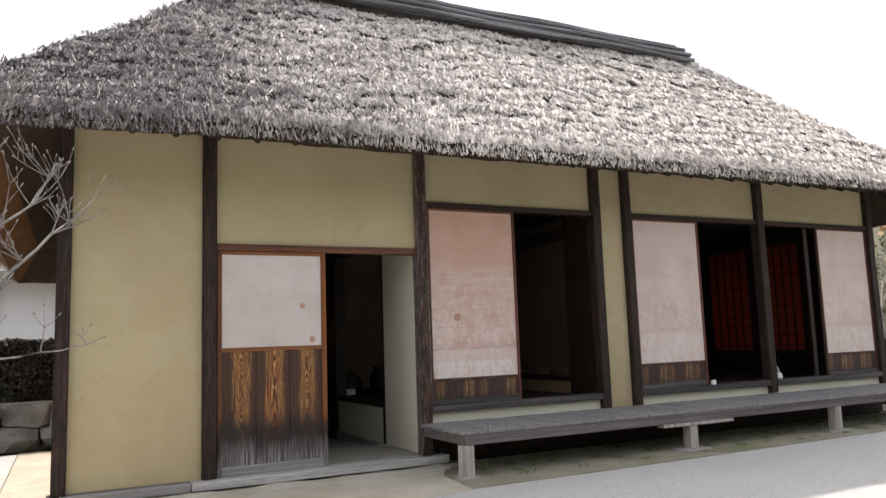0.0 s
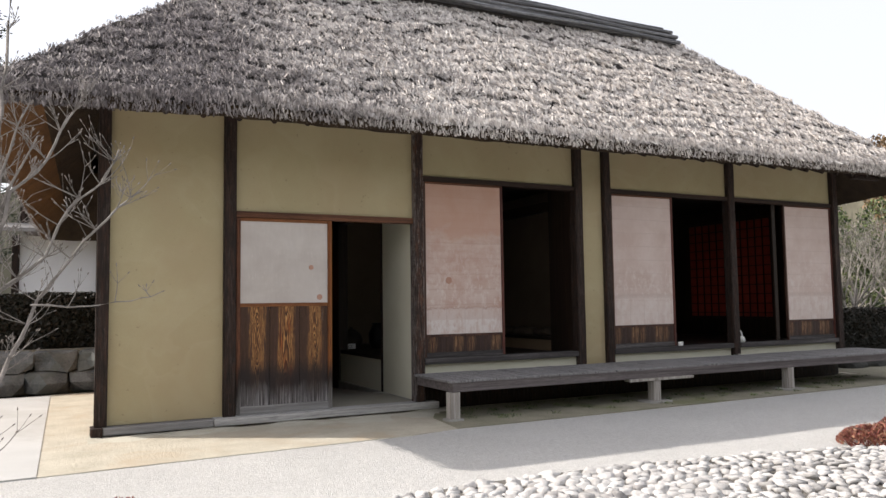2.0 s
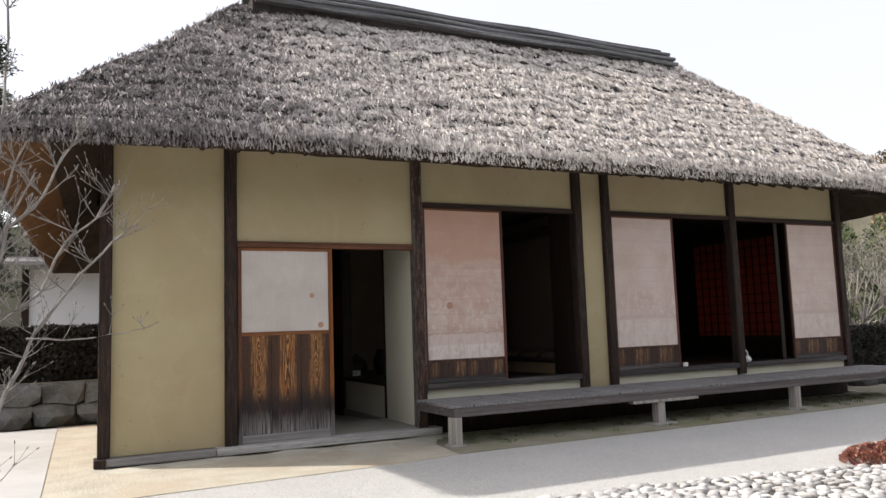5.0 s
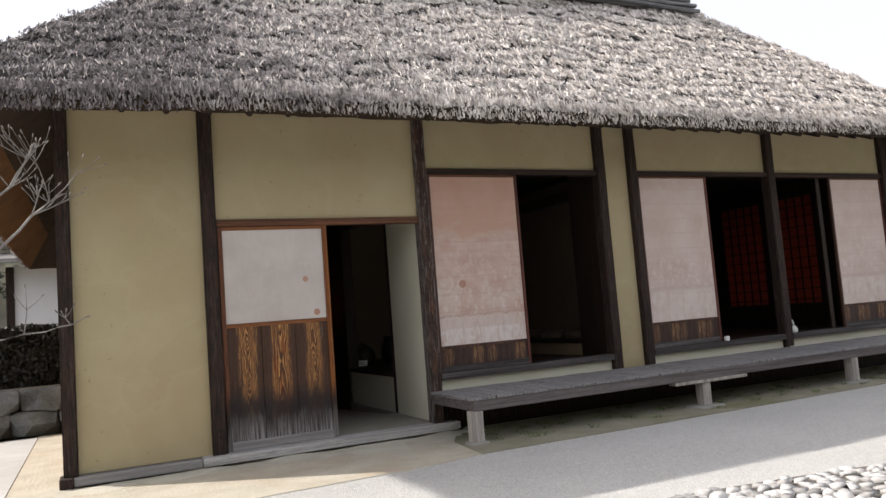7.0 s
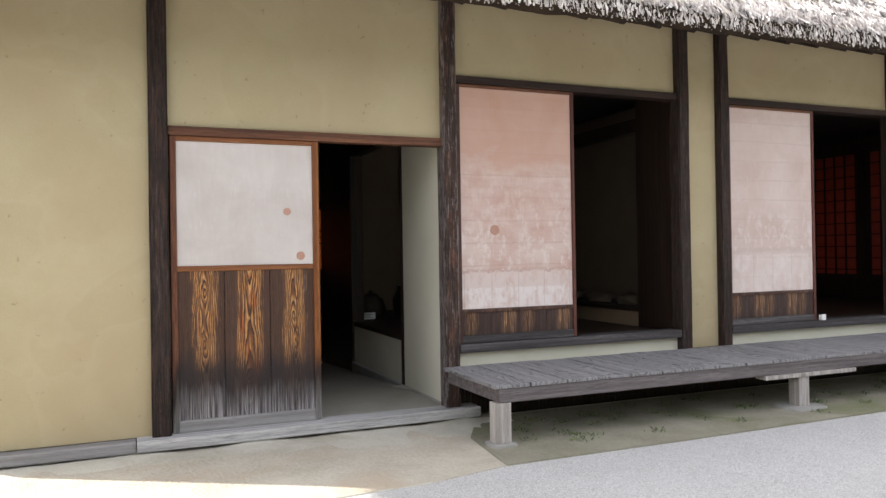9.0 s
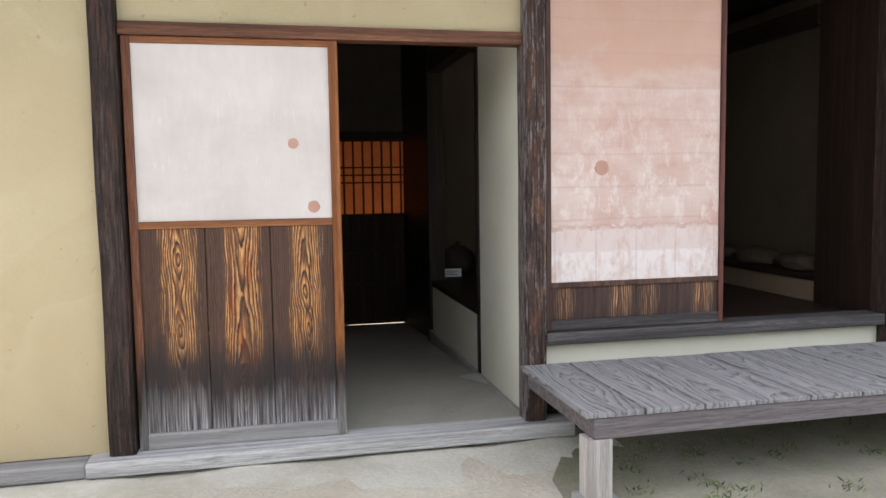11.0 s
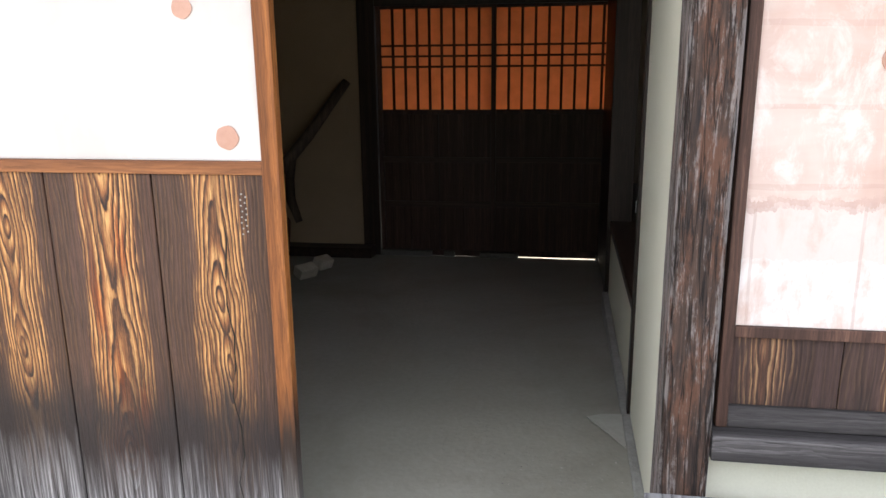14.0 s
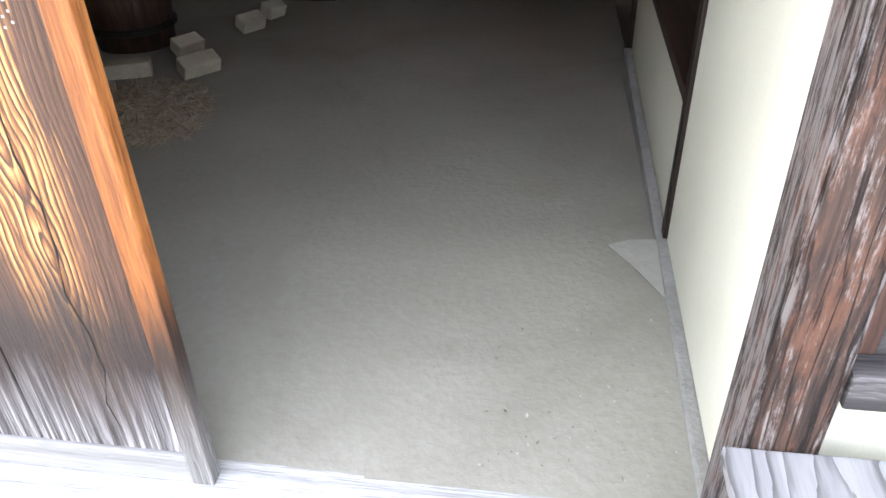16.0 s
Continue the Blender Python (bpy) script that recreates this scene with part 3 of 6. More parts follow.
M["pink_paper"] = paper("pink_paper", (0.49, 0.32, 0.26), (0.605, 0.485, 0.432), band=[(-0.90, -0.575, (0.69, 0.635, 0.61), 0.85), (-0.70, -0.570, (0.54, 0.40, 0.35), 0.45), (-0.585, -0.560, (0.42, 0.28, 0.235), 0.6), (0.24, 1.2, (0.50, 0.30, 0.22), 0.7)], streaks=0.09, bands=0.5)
M["plain_paper"] = paper("faded_paper", (0.55, 0.425, 0.375), (0.64, 0.53, 0.485), band=[(-0.9, -0.48, (0.68, 0.60, 0.56), 0.6), (-0.50, -0.44, (0.47, 0.37, 0.33), 0.4)], streaks=0.14, bands=0.25)
M["disc"] = plain("pull_paper", (0.40, 0.225, 0.165), (0.465, 0.28, 0.215), 20, 0.85, 0.1)
M["amber"] = glowing_paper("amber_window_paper", (0.66, 0.33, 0.175))
M["red_paper"] = glowing_paper("red_window_paper", (0.27, 0.088, 0.066))
M["bundle"] = plain("brown_straw_cloth", (0.045, 0.032, 0.024), (0.11, 0.082, 0.060), 9, 0.95, 0.7, 70)
M["plough_wood"] = wood("dusty_brown_wood", (0.035, 0.024, 0.017), (0.075, 0.052, 0.037), (0.12, 0.085, 0.06), "z", 60, 0.015, rough=0.8)
# darkened so that the lit faces of the blocks don't show
M["lip"] = plain("darkened_earth", (0.07, 0.064, 0.055), (0.12, 0.11, 0.095), 3, 0.9, 0.5, 40, vary=False)
M["patch"] = plain("mended_earth", (0.32, 0.305, 0.265), (0.40, 0.383, 0.34), 3, 0.9, 0.4, 40, vary=False)
M["doma"] = plain("earth_floor", (0.252, 0.234, 0.196), (0.318, 0.298, 0.254), 1.3, 0.85, 0.35, 40, c3=(0.22, 0.203, 0.168), vary=False)
M["dirt"] = plain("bare_earth", (0.40, 0.36, 0.285), (0.57, 0.525, 0.435), 3.2, 0.95, 0.6, 38, c3=(0.46, 0.385, 0.29), vary=False, dist=0.02)
M["gravel"] = gravel("pale_gravel", ((0.44, 0.43, 0.412), (0.62, 0.608, 0.588), (0.74, 0.727, 0.705)))
M["ground"] = plain("garden_ground", (0.22, 0.19, 0.14), (0.36, 0.32, 0.25), 0.5, 0.95, 0.6, 25, vary=False)
M["bed"] = plain("cobble_mortar", (0.10, 0.095, 0.085), (0.19, 0.175, 0.155), 4, 0.95, 0.8, 60, vary=False)
M["cobble"] = cobble_stone()
M["rock"] = plain("wall_stone", (0.07, 0.072, 0.074), (0.24, 0.238, 0.23), 4, 0.9, 0.9, 35, c3=(0.13, 0.135, 0.12))
M["dark_rock"] = plain("dark_edging_stone", (0.03, 0.031, 0.030), (0.09, 0.088, 0.082), 4, 0.9, 0.8, 35)
M["foot_stone"] = plain("foot_stone", (0.22, 0.21, 0.19), (0.36, 0.345, 0.32), 6, 0.9, 0.6, 60)
M["mortar"] = plain("foundation_clay", (0.46, 0.435, 0.36), (0.60, 0.57, 0.49), 3, 0.95, 0.8, 40, c3=(0.40, 0.36, 0.27), vary=False)
M["concrete"] = plain("pale_concrete", (0.42, 0.412, 0.40), (0.53, 0.522, 0.505), 1.0, 0.9, 0.2, 90, c3=(0.37, 0.36, 0.335), vary=False)
M["white_wall"] = plain("white_limewash", (0.72, 0.72, 0.74), (0.80, 0.80, 0.82), 1.0, 0.9, 0.1, 60)
M["tile"] = plain("grey_roof_tile", (0.035, 0.036, 0.039), (0.08, 0.082, 0.086), 3, 0.7, 0.3, 40)
# core colour is kept dark for the shade between straws
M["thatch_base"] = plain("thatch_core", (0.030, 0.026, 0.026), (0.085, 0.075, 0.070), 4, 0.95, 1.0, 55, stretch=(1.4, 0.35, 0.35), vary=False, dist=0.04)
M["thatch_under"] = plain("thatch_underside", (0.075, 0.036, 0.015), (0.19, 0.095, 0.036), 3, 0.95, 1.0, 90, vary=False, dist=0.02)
# dark copy of the underside, for the shade beneath the eaves
M["thatch_dark"] = plain("shaded_thatch", (0.022, 0.014, 0.009), (0.065, 0.042, 0.024), 6, 0.95, 1.0, 90, vary=False, dist=0.02)
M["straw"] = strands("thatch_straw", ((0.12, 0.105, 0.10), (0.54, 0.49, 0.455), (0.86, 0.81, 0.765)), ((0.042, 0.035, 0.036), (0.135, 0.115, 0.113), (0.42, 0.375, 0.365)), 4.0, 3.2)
M["ridge"] = wood("ridge_wood", (0.05, 0.05, 0.055), (0.20, 0.20, 0.21), (0.42, 0.42, 0.44), "x", 60, 0.015, rough=0.75, relief=0.8)
M["bark"] = plain("grey_bark", (0.13, 0.115, 0.105), (0.30, 0.27, 0.25), 10, 0.9, 0.6, 60, vary=False)
M["stem_bark"] = plain("smooth_grey_bark", (0.15, 0.135, 0.125), (0.33, 0.305, 0.285), 10, 0.85, 0.6, 60, vary=False)
M["pale_bark"] = plain("pale_bark", (0.30, 0.275, 0.245), (0.50, 0.46, 0.42), 10, 0.9, 0.6, 60, vary=False)
M["dark_bark"] = plain("dark_bark", (0.09, 0.075, 0.06), (0.22, 0.19, 0.16), 10, 0.9, 0.6, 60, vary=False)
M["white"] = plain("white_card", (0.70, 0.70, 0.68), (0.78, 0.78, 0.76), 9, 0.7, 0.05)
M["iron"] = plain("black_iron", (0.012, 0.012, 0.013), (0.03, 0.03, 0.03), 12, 0.45, 0.3, metal=0.6)
M["brown_iron"] = plain("rusty_iron", (0.03, 0.023, 0.020), (0.075, 0.055, 0.046), 14, 0.6, 0.3, metal=0.3)
M["brick"] = plain("pale_earth_brick", (0.30, 0.26, 0.20), (0.42, 0.37, 0.29), 10, 0.9, 0.5)
# mossy earth, its colour lowered to carry the veranda's shade
M["shaded_earth"] = plain("shaded_mossy_earth", (0.20, 0.183, 0.135), (0.33, 0.305, 0.235), 2.5, 0.95, 0.9, 50, c3=(0.18, 0.18, 0.10), vary=False)
M["black"] = plain("near_black", (0.008, 0.007, 0.006), (0.02, 0.017, 0.014), 5, 0.6, 0.2)


def leaf_mat(name, tones):
    m, nt, p = nodes_of(name)
    isl = nt.nodes.new("ShaderNodeNewGeometry").outputs["Random Per Island"]
    col = ramp(nt, isl, [(0.05, tones[0]), (0.5, tones[1]), (0.95, tones[2])])
    nt.links.new(col, p.inputs["Base Color"])
    p.inputs["Roughness"].default_value = 0.6
    return m


M["azalea"] = leaf_mat("azalea_leaf", ((0.13, 0.040, 0.034), (0.30, 0.095, 0.075), (0.38, 0.22, 0.13)))
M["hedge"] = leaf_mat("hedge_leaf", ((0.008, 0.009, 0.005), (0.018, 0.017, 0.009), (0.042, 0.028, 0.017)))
M["evergreen"] = leaf_mat("evergreen_leaf", ((0.022, 0.042, 0.012), (0.075, 0.115, 0.03), (0.19, 0.23, 0.075)))
M["conifer"] = leaf_mat("conifer_leaf", ((0.012, 0.022, 0.012), (0.03, 0.045, 0.024), (0.06, 0.075, 0.04)))
M["crumb"] = leaf_mat("clay_crumb", ((0.14, 0.125, 0.105), (0.27, 0.25, 0.215), (0.37, 0.345, 0.305)))
M["brown_leaf"] = leaf_mat("brown_winter_leaf", ((0.10, 0.065, 0.035), (0.20, 0.13, 0.07), (0.30, 0.21, 0.12)))
M["dry_straw"] = leaf_mat("loose_straw", ((0.20, 0.15, 0.10), (0.33, 0.26, 0.18), (0.46, 0.38, 0.28)))


# ---- mesh helpers ----
def bm_box(bm, x0, x1, y0, y1, z0, z1, bev=0.0):
    vs = [bm.verts.new((x, y, z)) for z in (z0, z1) for y in (y0, y1) for x in (x0, x1)]
    fs = [bm.faces.new([vs[i] for i in q]) for q in ((0, 2, 3, 1), (4, 5, 7, 6), (0, 1, 5, 4), (2, 6, 7, 3), (0, 4, 6, 2), (1, 3, 7, 5))]
    if bev:
        es = list({e for f in fs for e in f.edges})
        bmesh.ops.bevel(bm, geom=es, offset=bev, segments=2, affect="EDGES", profile=0.6)
    return bm


def mesh_of(bm, name, material, smooth=False):
    me = bpy.data.meshes.new(name)
    bm.to_mesh(me)
    bm.free()
    me.materials.append(material)
    if smooth:
        for p in me.polygons:
            p.use_smooth = True
    return me


def part(name, bm, material, parent=None, label="", smooth=False, origin=None):
    """Links a bmesh as one mesh object under a thing or a part; origin: where its own coordinates start."""
    if origin is not None:
        bmesh.ops.translate(bm, verts=bm.verts, vec=-Vector(origin))
    ob = new(name, mesh_of(bm, name, material, smooth))
    if origin is not None:
        ob.location = origin
    if parent is not None:
        ob.parent = parent
        if origin is not None:
            base = Vector(parent.get("base", (0, 0, 0)))
            ob.location = Vector(origin) - base
    if label:
        tagged(ob, label)
    return ob


def block(name, material, x0, x1, y0, y1, z0, z1, bev=0.004, parent=None, label=""):
    """A squared timber or slab, its coordinates starting in its middle."""
    c = ((x0 + x1) / 2, (y0 + y1) / 2, (z0 + z1) / 2)
    return part(name, bm_box(bmesh.new(), x0, x1, y0, y1, z0, z1, bev), material, parent, label, origin=c)


def thing(name, label, category, group="", kind=""):
    return tagged(new(name), label, category, group, kind)


def tube(bm, pts, radii, sides=7):
    rings = []
    for i, p in enumerate(pts):
        p = Vector(p)
        d = (Vector(pts[min(i + 1, len(pts) - 1)]) - Vector(pts[max(i - 1, 0)])).normalized()
        a = d.orthogonal().normalized()
        b = d.cross(a)
        rings.append([bm.verts.new(p + radii[i] * (math.cos(2 * math.pi * k / sides) * a + math.sin(2 * math.pi * k / sides) * b)) for k in range(sides)])
    for r0, r1 in zip(rings, rings[1:]):
        off = min(range(sides), key=lambda k: (r0[0].co - r1[k].co).length)
        for k in range(sides):
            bm.faces.new((r0[k], r0[(k + 1) % sides], r1[(k + 1 + off) % sides], r1[(k + off) % sides]))
    bm.faces.new(rings[0][::-1])
    bm.faces.new(rings[-1])
    return bm


def lathe(bm, profile, cx=0, cy=0, z=0, sides=20):
    rings = [[bm.verts.new((cx + r * math.cos(2 * math.pi * k / sides), cy + r * math.sin(2 * math.pi * k / sides), z + h)) for k in range(sides)] for r, h in profile]
    for a, b in zip(rings, rings[1:]):
        for k in range(sides):
            bm.faces.new((a[k], a[(k + 1) % sides], b[(k + 1) % sides], b[k]))
    bm.faces.new(rings[0][::-1])
    bm.faces.new(rings[-1])
    return bm


def blades(name, material, centres, dirs, lengths, widths, normals, parent=None, bend=0.0, blunt=False):
    """Many thin straws or leaves in one mesh: each a narrow kite of four corners, or a blunt strip."""
    c, d, n = (np.asarray(v, float) for v in (centres, dirs, normals))
    d /= np.linalg.norm(d, axis=1)[:, None]
    s = np.cross(d, n)
    s /= np.linalg.norm(s, axis=1)[:, None] + 1e-9
    L, W = np.asarray(lengths)[:, None], np.asarray(widths)[:, None]
    p0 = c - 0.5 * L * d
    p1 = c + 0.5 * W * s + bend * L * n
    p2 = c + 0.5 * L * d
    p3 = c - 0.5 * W * s + bend * L * n
    if blunt:
        p0, p1, p2, p3 = p0 - 0.36 * W * s, p0 + 0.36 * W * s, p2 + 0.40 * W * s, p2 - 0.40 * W * s
    v = np.stack([p0, p1, p2, p3], 1).reshape(-1, 3)
    k = len(c)
    me = bpy.data.meshes.new(name)
    me.vertices.add(4 * k)
    me.vertices.foreach_set("co", v.ravel())
    me.loops.add(4 * k)
    me.loops.foreach_set("vertex_index", np.arange(4 * k))
    me.polygons.add(k)
    me.polygons.foreach_set("loop_start", np.arange(k) * 4)
    me.update(calc_edges=True)
    me.materials.append(material)
    ob = new(name, me)
    if parent is not None:
        ob.parent = parent
    return ob


# ---- ground ----
def sheet(name, material, outline, z, label, category, drop=0.0):
    """A flat piece of ground with the given outline, as a thin slab."""
    bm = bmesh.new()
    top = bm.faces.new([bm.verts.new((x, y, z)) for x, y in outline])
    if drop:
        ex = bmesh.ops.extrude_face_region(bm, geom=[top])
        for v in ex["geom"]:
            if isinstance(v, bmesh.types.BMVert):
                v.co.z -= drop
    bmesh.ops.recalc_face_normals(bm, faces=bm.faces)
    return tagged(part(name, bm, material), label, category, kind="structure")


sheet("ground", M["ground"], [(-400, -400), (400, -400), (400, 400), (-400, 400)], -0.14, "bare brown garden earth reaching to the horizon", "ground")
EDGE = [(-0.5, 5.33), (0.9, 5.42), (2.5, 5.50), (3.05, 5.62), (4.5, 5.62), (6.5, 5.66), (9.0, 5.72), (11.2, 5.8), (13.2, 5.95)]
sheet("pavement", M["gravel"], [(-9, -7), (24, -7), (24, 12), (13.2, 12)] + EDGE[::-1] + [(-0.5, 5.35), (-9, 5.0)], 0.0, "pale washed gravel path in front of the farmhouse", "path", 0.16)
sheet("earth_apron", M["dirt"], EDGE + [(13.2, 7.8), (10.6, 7.8), (10.6, 6.9), (0.05, 6.9), (0.05, 11.0), (-0.5, 11.0)], 0.006, "hard bare yellowish earth along the house wall", "ground", 0.16)
sheet("side_walk", M["concrete"], [(-5.0, 5.18), (-0.5, 5.32), (-0.5, 10.85), (-5.0, 10.85)], 0.012, "pale smooth concrete walk beside the house", "path", 0.16)
# darker sheet stands for the shade under and past the veranda
sheet("damp_earth", M["shaded_earth"], [(3.02, 5.615)] + EDGE[4:] + [(13.0, 7.6), (10.8, 7.6), (10.8, 6.84), (3.4, 6.84), (3.1, 6.3)], 0.011, "mossy earth under the veranda, coloured darker for the shade there", "ground", 0.02)
bm = bmesh.new()
tube(bm, [(x, y, 0.001) for x, y in EDGE[:3]], [0.007] * 3, 5)
tagged(part("path_edging", bm, M["mortar"]), "thin worn timber edging between gravel and earth", "edging", kind="structure")


# ---- house: floors ----
def grid_sheet(name, material, x0, x1, y0, y1, height, nx, ny, label, category, amp=0.006):
    bm = bmesh.new()
    vs = [[bm.verts.new((x0 + (x1 - x0) * i / nx, y0 + (y1 - y0) * j / ny, 0)) for i in range(nx + 1)] for j in range(ny + 1)]
    for row in vs:
        for v in row:
            v.co.z = height(v.co.y) + amp * (noise.noise(v.co * 2.2) + 0.4 * noise.noise(v.co * 9))
    for j in range(ny):
        for i in range(nx):
            bm.faces.new((vs[j][i], vs[j][i + 1], vs[j + 1][i + 1], vs[j + 1][i]))
    return tagged(part(name, bm, material, smooth=True), label, category, kind="structure")


def doma_z(y):
    return 0.103 - max(0.0, y - 7.8) * 0.060


grid_sheet("floor", M["doma"], -0.02, 3.25, 6.97, 11.06, doma_z, 80, 100, "smooth grey trodden earth floor of the entrance room", "floor")
# added dark strip in place of the shade below the raised floor
tagged(block("wall_underfloor", M["post"], 3.31, 10.42, 7.015, 7.04, -0.1, 0.46, 0), "added dark strip standing for the shade under the raised floor", "wall", kind="structure")
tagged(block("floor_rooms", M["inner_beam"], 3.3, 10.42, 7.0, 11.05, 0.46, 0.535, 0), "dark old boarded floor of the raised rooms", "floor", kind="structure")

# ---- house: front wall ----
YF, YB = 6.93, 7.01
POSTS = [(-0.085, 0.025), (1.075, 1.195), (3.168, 3.286), (5.410, 5.530), (5.872, 5.985), (8.105, 8.235), (10.355, 10.480)]
front = thing("wall_front", "ochre clay front wall between dark exposed posts", "wall", kind="structure")


def plaster(x0, x1, z0, z1, material="plaster", y0=YF, y1=YB):
    return block("plaster_panel", M[material], x0, x1, y0, y1, z0, z1, 0.003, front)


plaster(0.025, 1.075, 0.10, 3.35)
plaster(1.195, 3.185, 2.165, 3.35)
plaster(3.286, 5.41, 2.655, 3.35)
plaster(5.53, 5.872, 0.40, 3.35)
plaster(5.985, 8.105, 2.655, 3.35)
plaster(8.235, 10.355, 2.655, 3.35)
for a, b in ((3.286, 5.41), (5.985, 8.105), (8.235, 10.355)):
    plaster(a, b, 0.30, 0.505, "pale_plaster")
for i, (a, b) in enumerate(POSTS):
    foot = 0.10 if i < 3 else 0.30 if i != 5 else 0.42
    bm = bm_box(bmesh.new(), a, b, 6.865, 7.0, foot, 3.35)
    bmesh.ops.subdivide_edges(bm, edges=[e for e in bm.edges if abs(e.verts[0].co.z - e.verts[1].co.z) > 1], cuts=14, use_grid_fill=True)
    for v in bm.verts:
        v.co.x += 0.007 * noise.noise(Vector((i * 7.0, 0, v.co.z * 1.7)))
        v.co.y += 0.004 * noise.noise(Vector((i * 7.0, 5.0, v.co.z * 2.1)))
    bmesh.ops.bevel(bm, geom=[e for e in bm.edges if abs(e.verts[0].co.z - e.verts[1].co.z) > 0.05 and len(e.link_faces) == 2 and e.calc_face_angle(0) > 0.5], offset=0.010, segments=2, affect="EDGES")
    part("post", bm, M["worn_post"] if i == 2 else M["post"], front, origin=((a + b) / 2, 6.93, 1.7), label="weathered post with pale worn streaks" if i == 2 else "")
# timbers of the front
tagged(block("door_sill", M["sill"], 0.98, 3.42, 6.80, 6.985, 0.027, 0.103, 0.008), "grey weathered timber sill under the entrance", "sill", kind="structure")
tagged(block("wall_sill", M["grey_rail"], -0.012, 0.977, 6.825, 6.99, 0.022, 0.095, 0.010), "grey weathered timber sill under the clay wall", "sill", kind="structure")
tagged(block("corner_sill", M["post"], -0.115, -0.015, 6.80, 7.02, -0.005, 0.098, 0.010), "dark sill end at the house corner", "sill", kind="structure")
tagged(block("door_lintel", M["lintel"], 1.197, 3.183, 6.90, 7.0, 2.10, 2.163, 0.004), "reddish brown lintel over the entrance", "lintel", kind="structure")
for a, b in ((3.288, 5.408), (5.987, 8.103), (8.237, 10.353)):
    tagged(block("room_lintel", M["beam"], a, b, 6.885, 7.0, 2.598, 2.655, 0.004), "dark brown lintel over the sliding panels", "lintel", kind="structure")
    tagged(block("room_sill", M["track"], a, b, 6.865, 7.02, 0.508, 0.575, 0.006), "dark grooved sill under the sliding panels", "sill", kind="structure")
# clay foundation under the sill
bm = bmesh.new()
rows = []
for i in range(61):
    x = -0.14 + 3.75 * i / 60
    w = 0.10 + 0.05 * noise.noise(Vector((x * 1.7, 3, 0))) + (0.10 if 2.2 < x < 3.3 else 0.0)
    rows.append([bm.verts.new((x, 6.98, 0.010)), bm.verts.new((x, 6.84, 0.012 + 0.03 * noise.noise(Vector((x * 2.6, 8, 0))))), bm.verts.new((x, 6.80 - 0.9 * w, 0.014 + 0.022 * noise.noise(Vector((x * 3.4, 1, 0))))), bm.verts.new((x, 6.70 - 2.2 * w, 0.001))])
for r0, r1 in zip(rows, rows[1:]):
    for k in range(3):
        bm.faces.new((r0[k], r0[k + 1], r1[k + 1], r1[k]))
bmesh.ops.recalc_face_normals(bm, faces=bm.faces)
tagged(part("foundation", bm, M["mortar"], smooth=True), "crumbling clay footing below the timber sill", "footing", kind="structure")

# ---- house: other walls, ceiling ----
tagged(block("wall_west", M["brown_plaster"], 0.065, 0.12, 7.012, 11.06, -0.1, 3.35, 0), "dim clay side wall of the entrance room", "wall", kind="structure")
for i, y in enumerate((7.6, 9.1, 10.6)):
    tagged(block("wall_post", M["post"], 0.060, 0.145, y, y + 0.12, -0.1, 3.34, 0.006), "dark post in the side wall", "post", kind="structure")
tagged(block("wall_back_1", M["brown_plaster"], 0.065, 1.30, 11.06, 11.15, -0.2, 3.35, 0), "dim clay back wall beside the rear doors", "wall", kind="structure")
tagged(block("wall_back_2", M["shaded_plaster"], 1.44, 3.33, 11.06, 11.15, 1.96, 3.35, 0), "dim clay wall above the rear doors", "wall", kind="structure")
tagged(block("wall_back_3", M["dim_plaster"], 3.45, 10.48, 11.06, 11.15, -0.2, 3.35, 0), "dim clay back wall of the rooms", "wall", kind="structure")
tagged(block("wall_post", M["inner_wood"], 0.34, 0.42, 11.035, 11.075, -0.1, 3.34, 0.004), "dark post in the back wall", "post", kind="structure")
for a, b in ((1.30, 1.44), (3.33, 3.45)):
    tagged(block("rear_post", M["inner_wood"], a, b, 11.03, 11.17, -0.15, 3.35, 0.006), "dark post beside the rear doors", "post", kind="structure")
tagged(block("rear_lintel", M["inner_wood"], 1.44, 3.33, 11.04, 11.16, 1.882, 1.96, 0.004), "dark lintel over the rear doors", "lintel", kind="structure")
tagged(block("ceiling", M["black"], -0.08, 10.48, 7.0, 11.15, 3.36, 3.42, 0), "near-black boarded ceiling", "ceiling", kind="structure")
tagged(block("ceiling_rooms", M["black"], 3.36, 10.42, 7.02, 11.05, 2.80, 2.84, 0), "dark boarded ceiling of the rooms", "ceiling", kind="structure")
# partition beside the entrance room
tagged(block("wall_partition_1", M["pale_plaster"], 3.20, 3.30, 7.003, 7.915, 0.10, 3.35, 0.003), "pale clay wall beside the doorway", "wall", kind="structure")
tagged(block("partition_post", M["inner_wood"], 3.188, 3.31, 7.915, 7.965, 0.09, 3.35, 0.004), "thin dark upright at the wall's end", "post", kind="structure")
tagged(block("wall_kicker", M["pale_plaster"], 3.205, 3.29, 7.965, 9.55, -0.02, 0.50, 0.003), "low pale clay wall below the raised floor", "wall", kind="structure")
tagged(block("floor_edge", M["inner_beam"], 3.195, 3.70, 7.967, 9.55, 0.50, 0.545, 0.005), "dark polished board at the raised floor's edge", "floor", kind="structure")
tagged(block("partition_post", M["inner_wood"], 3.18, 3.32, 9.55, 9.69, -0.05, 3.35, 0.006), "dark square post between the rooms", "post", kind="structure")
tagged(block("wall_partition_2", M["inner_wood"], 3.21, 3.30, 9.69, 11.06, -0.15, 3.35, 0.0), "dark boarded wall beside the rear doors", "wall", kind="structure")
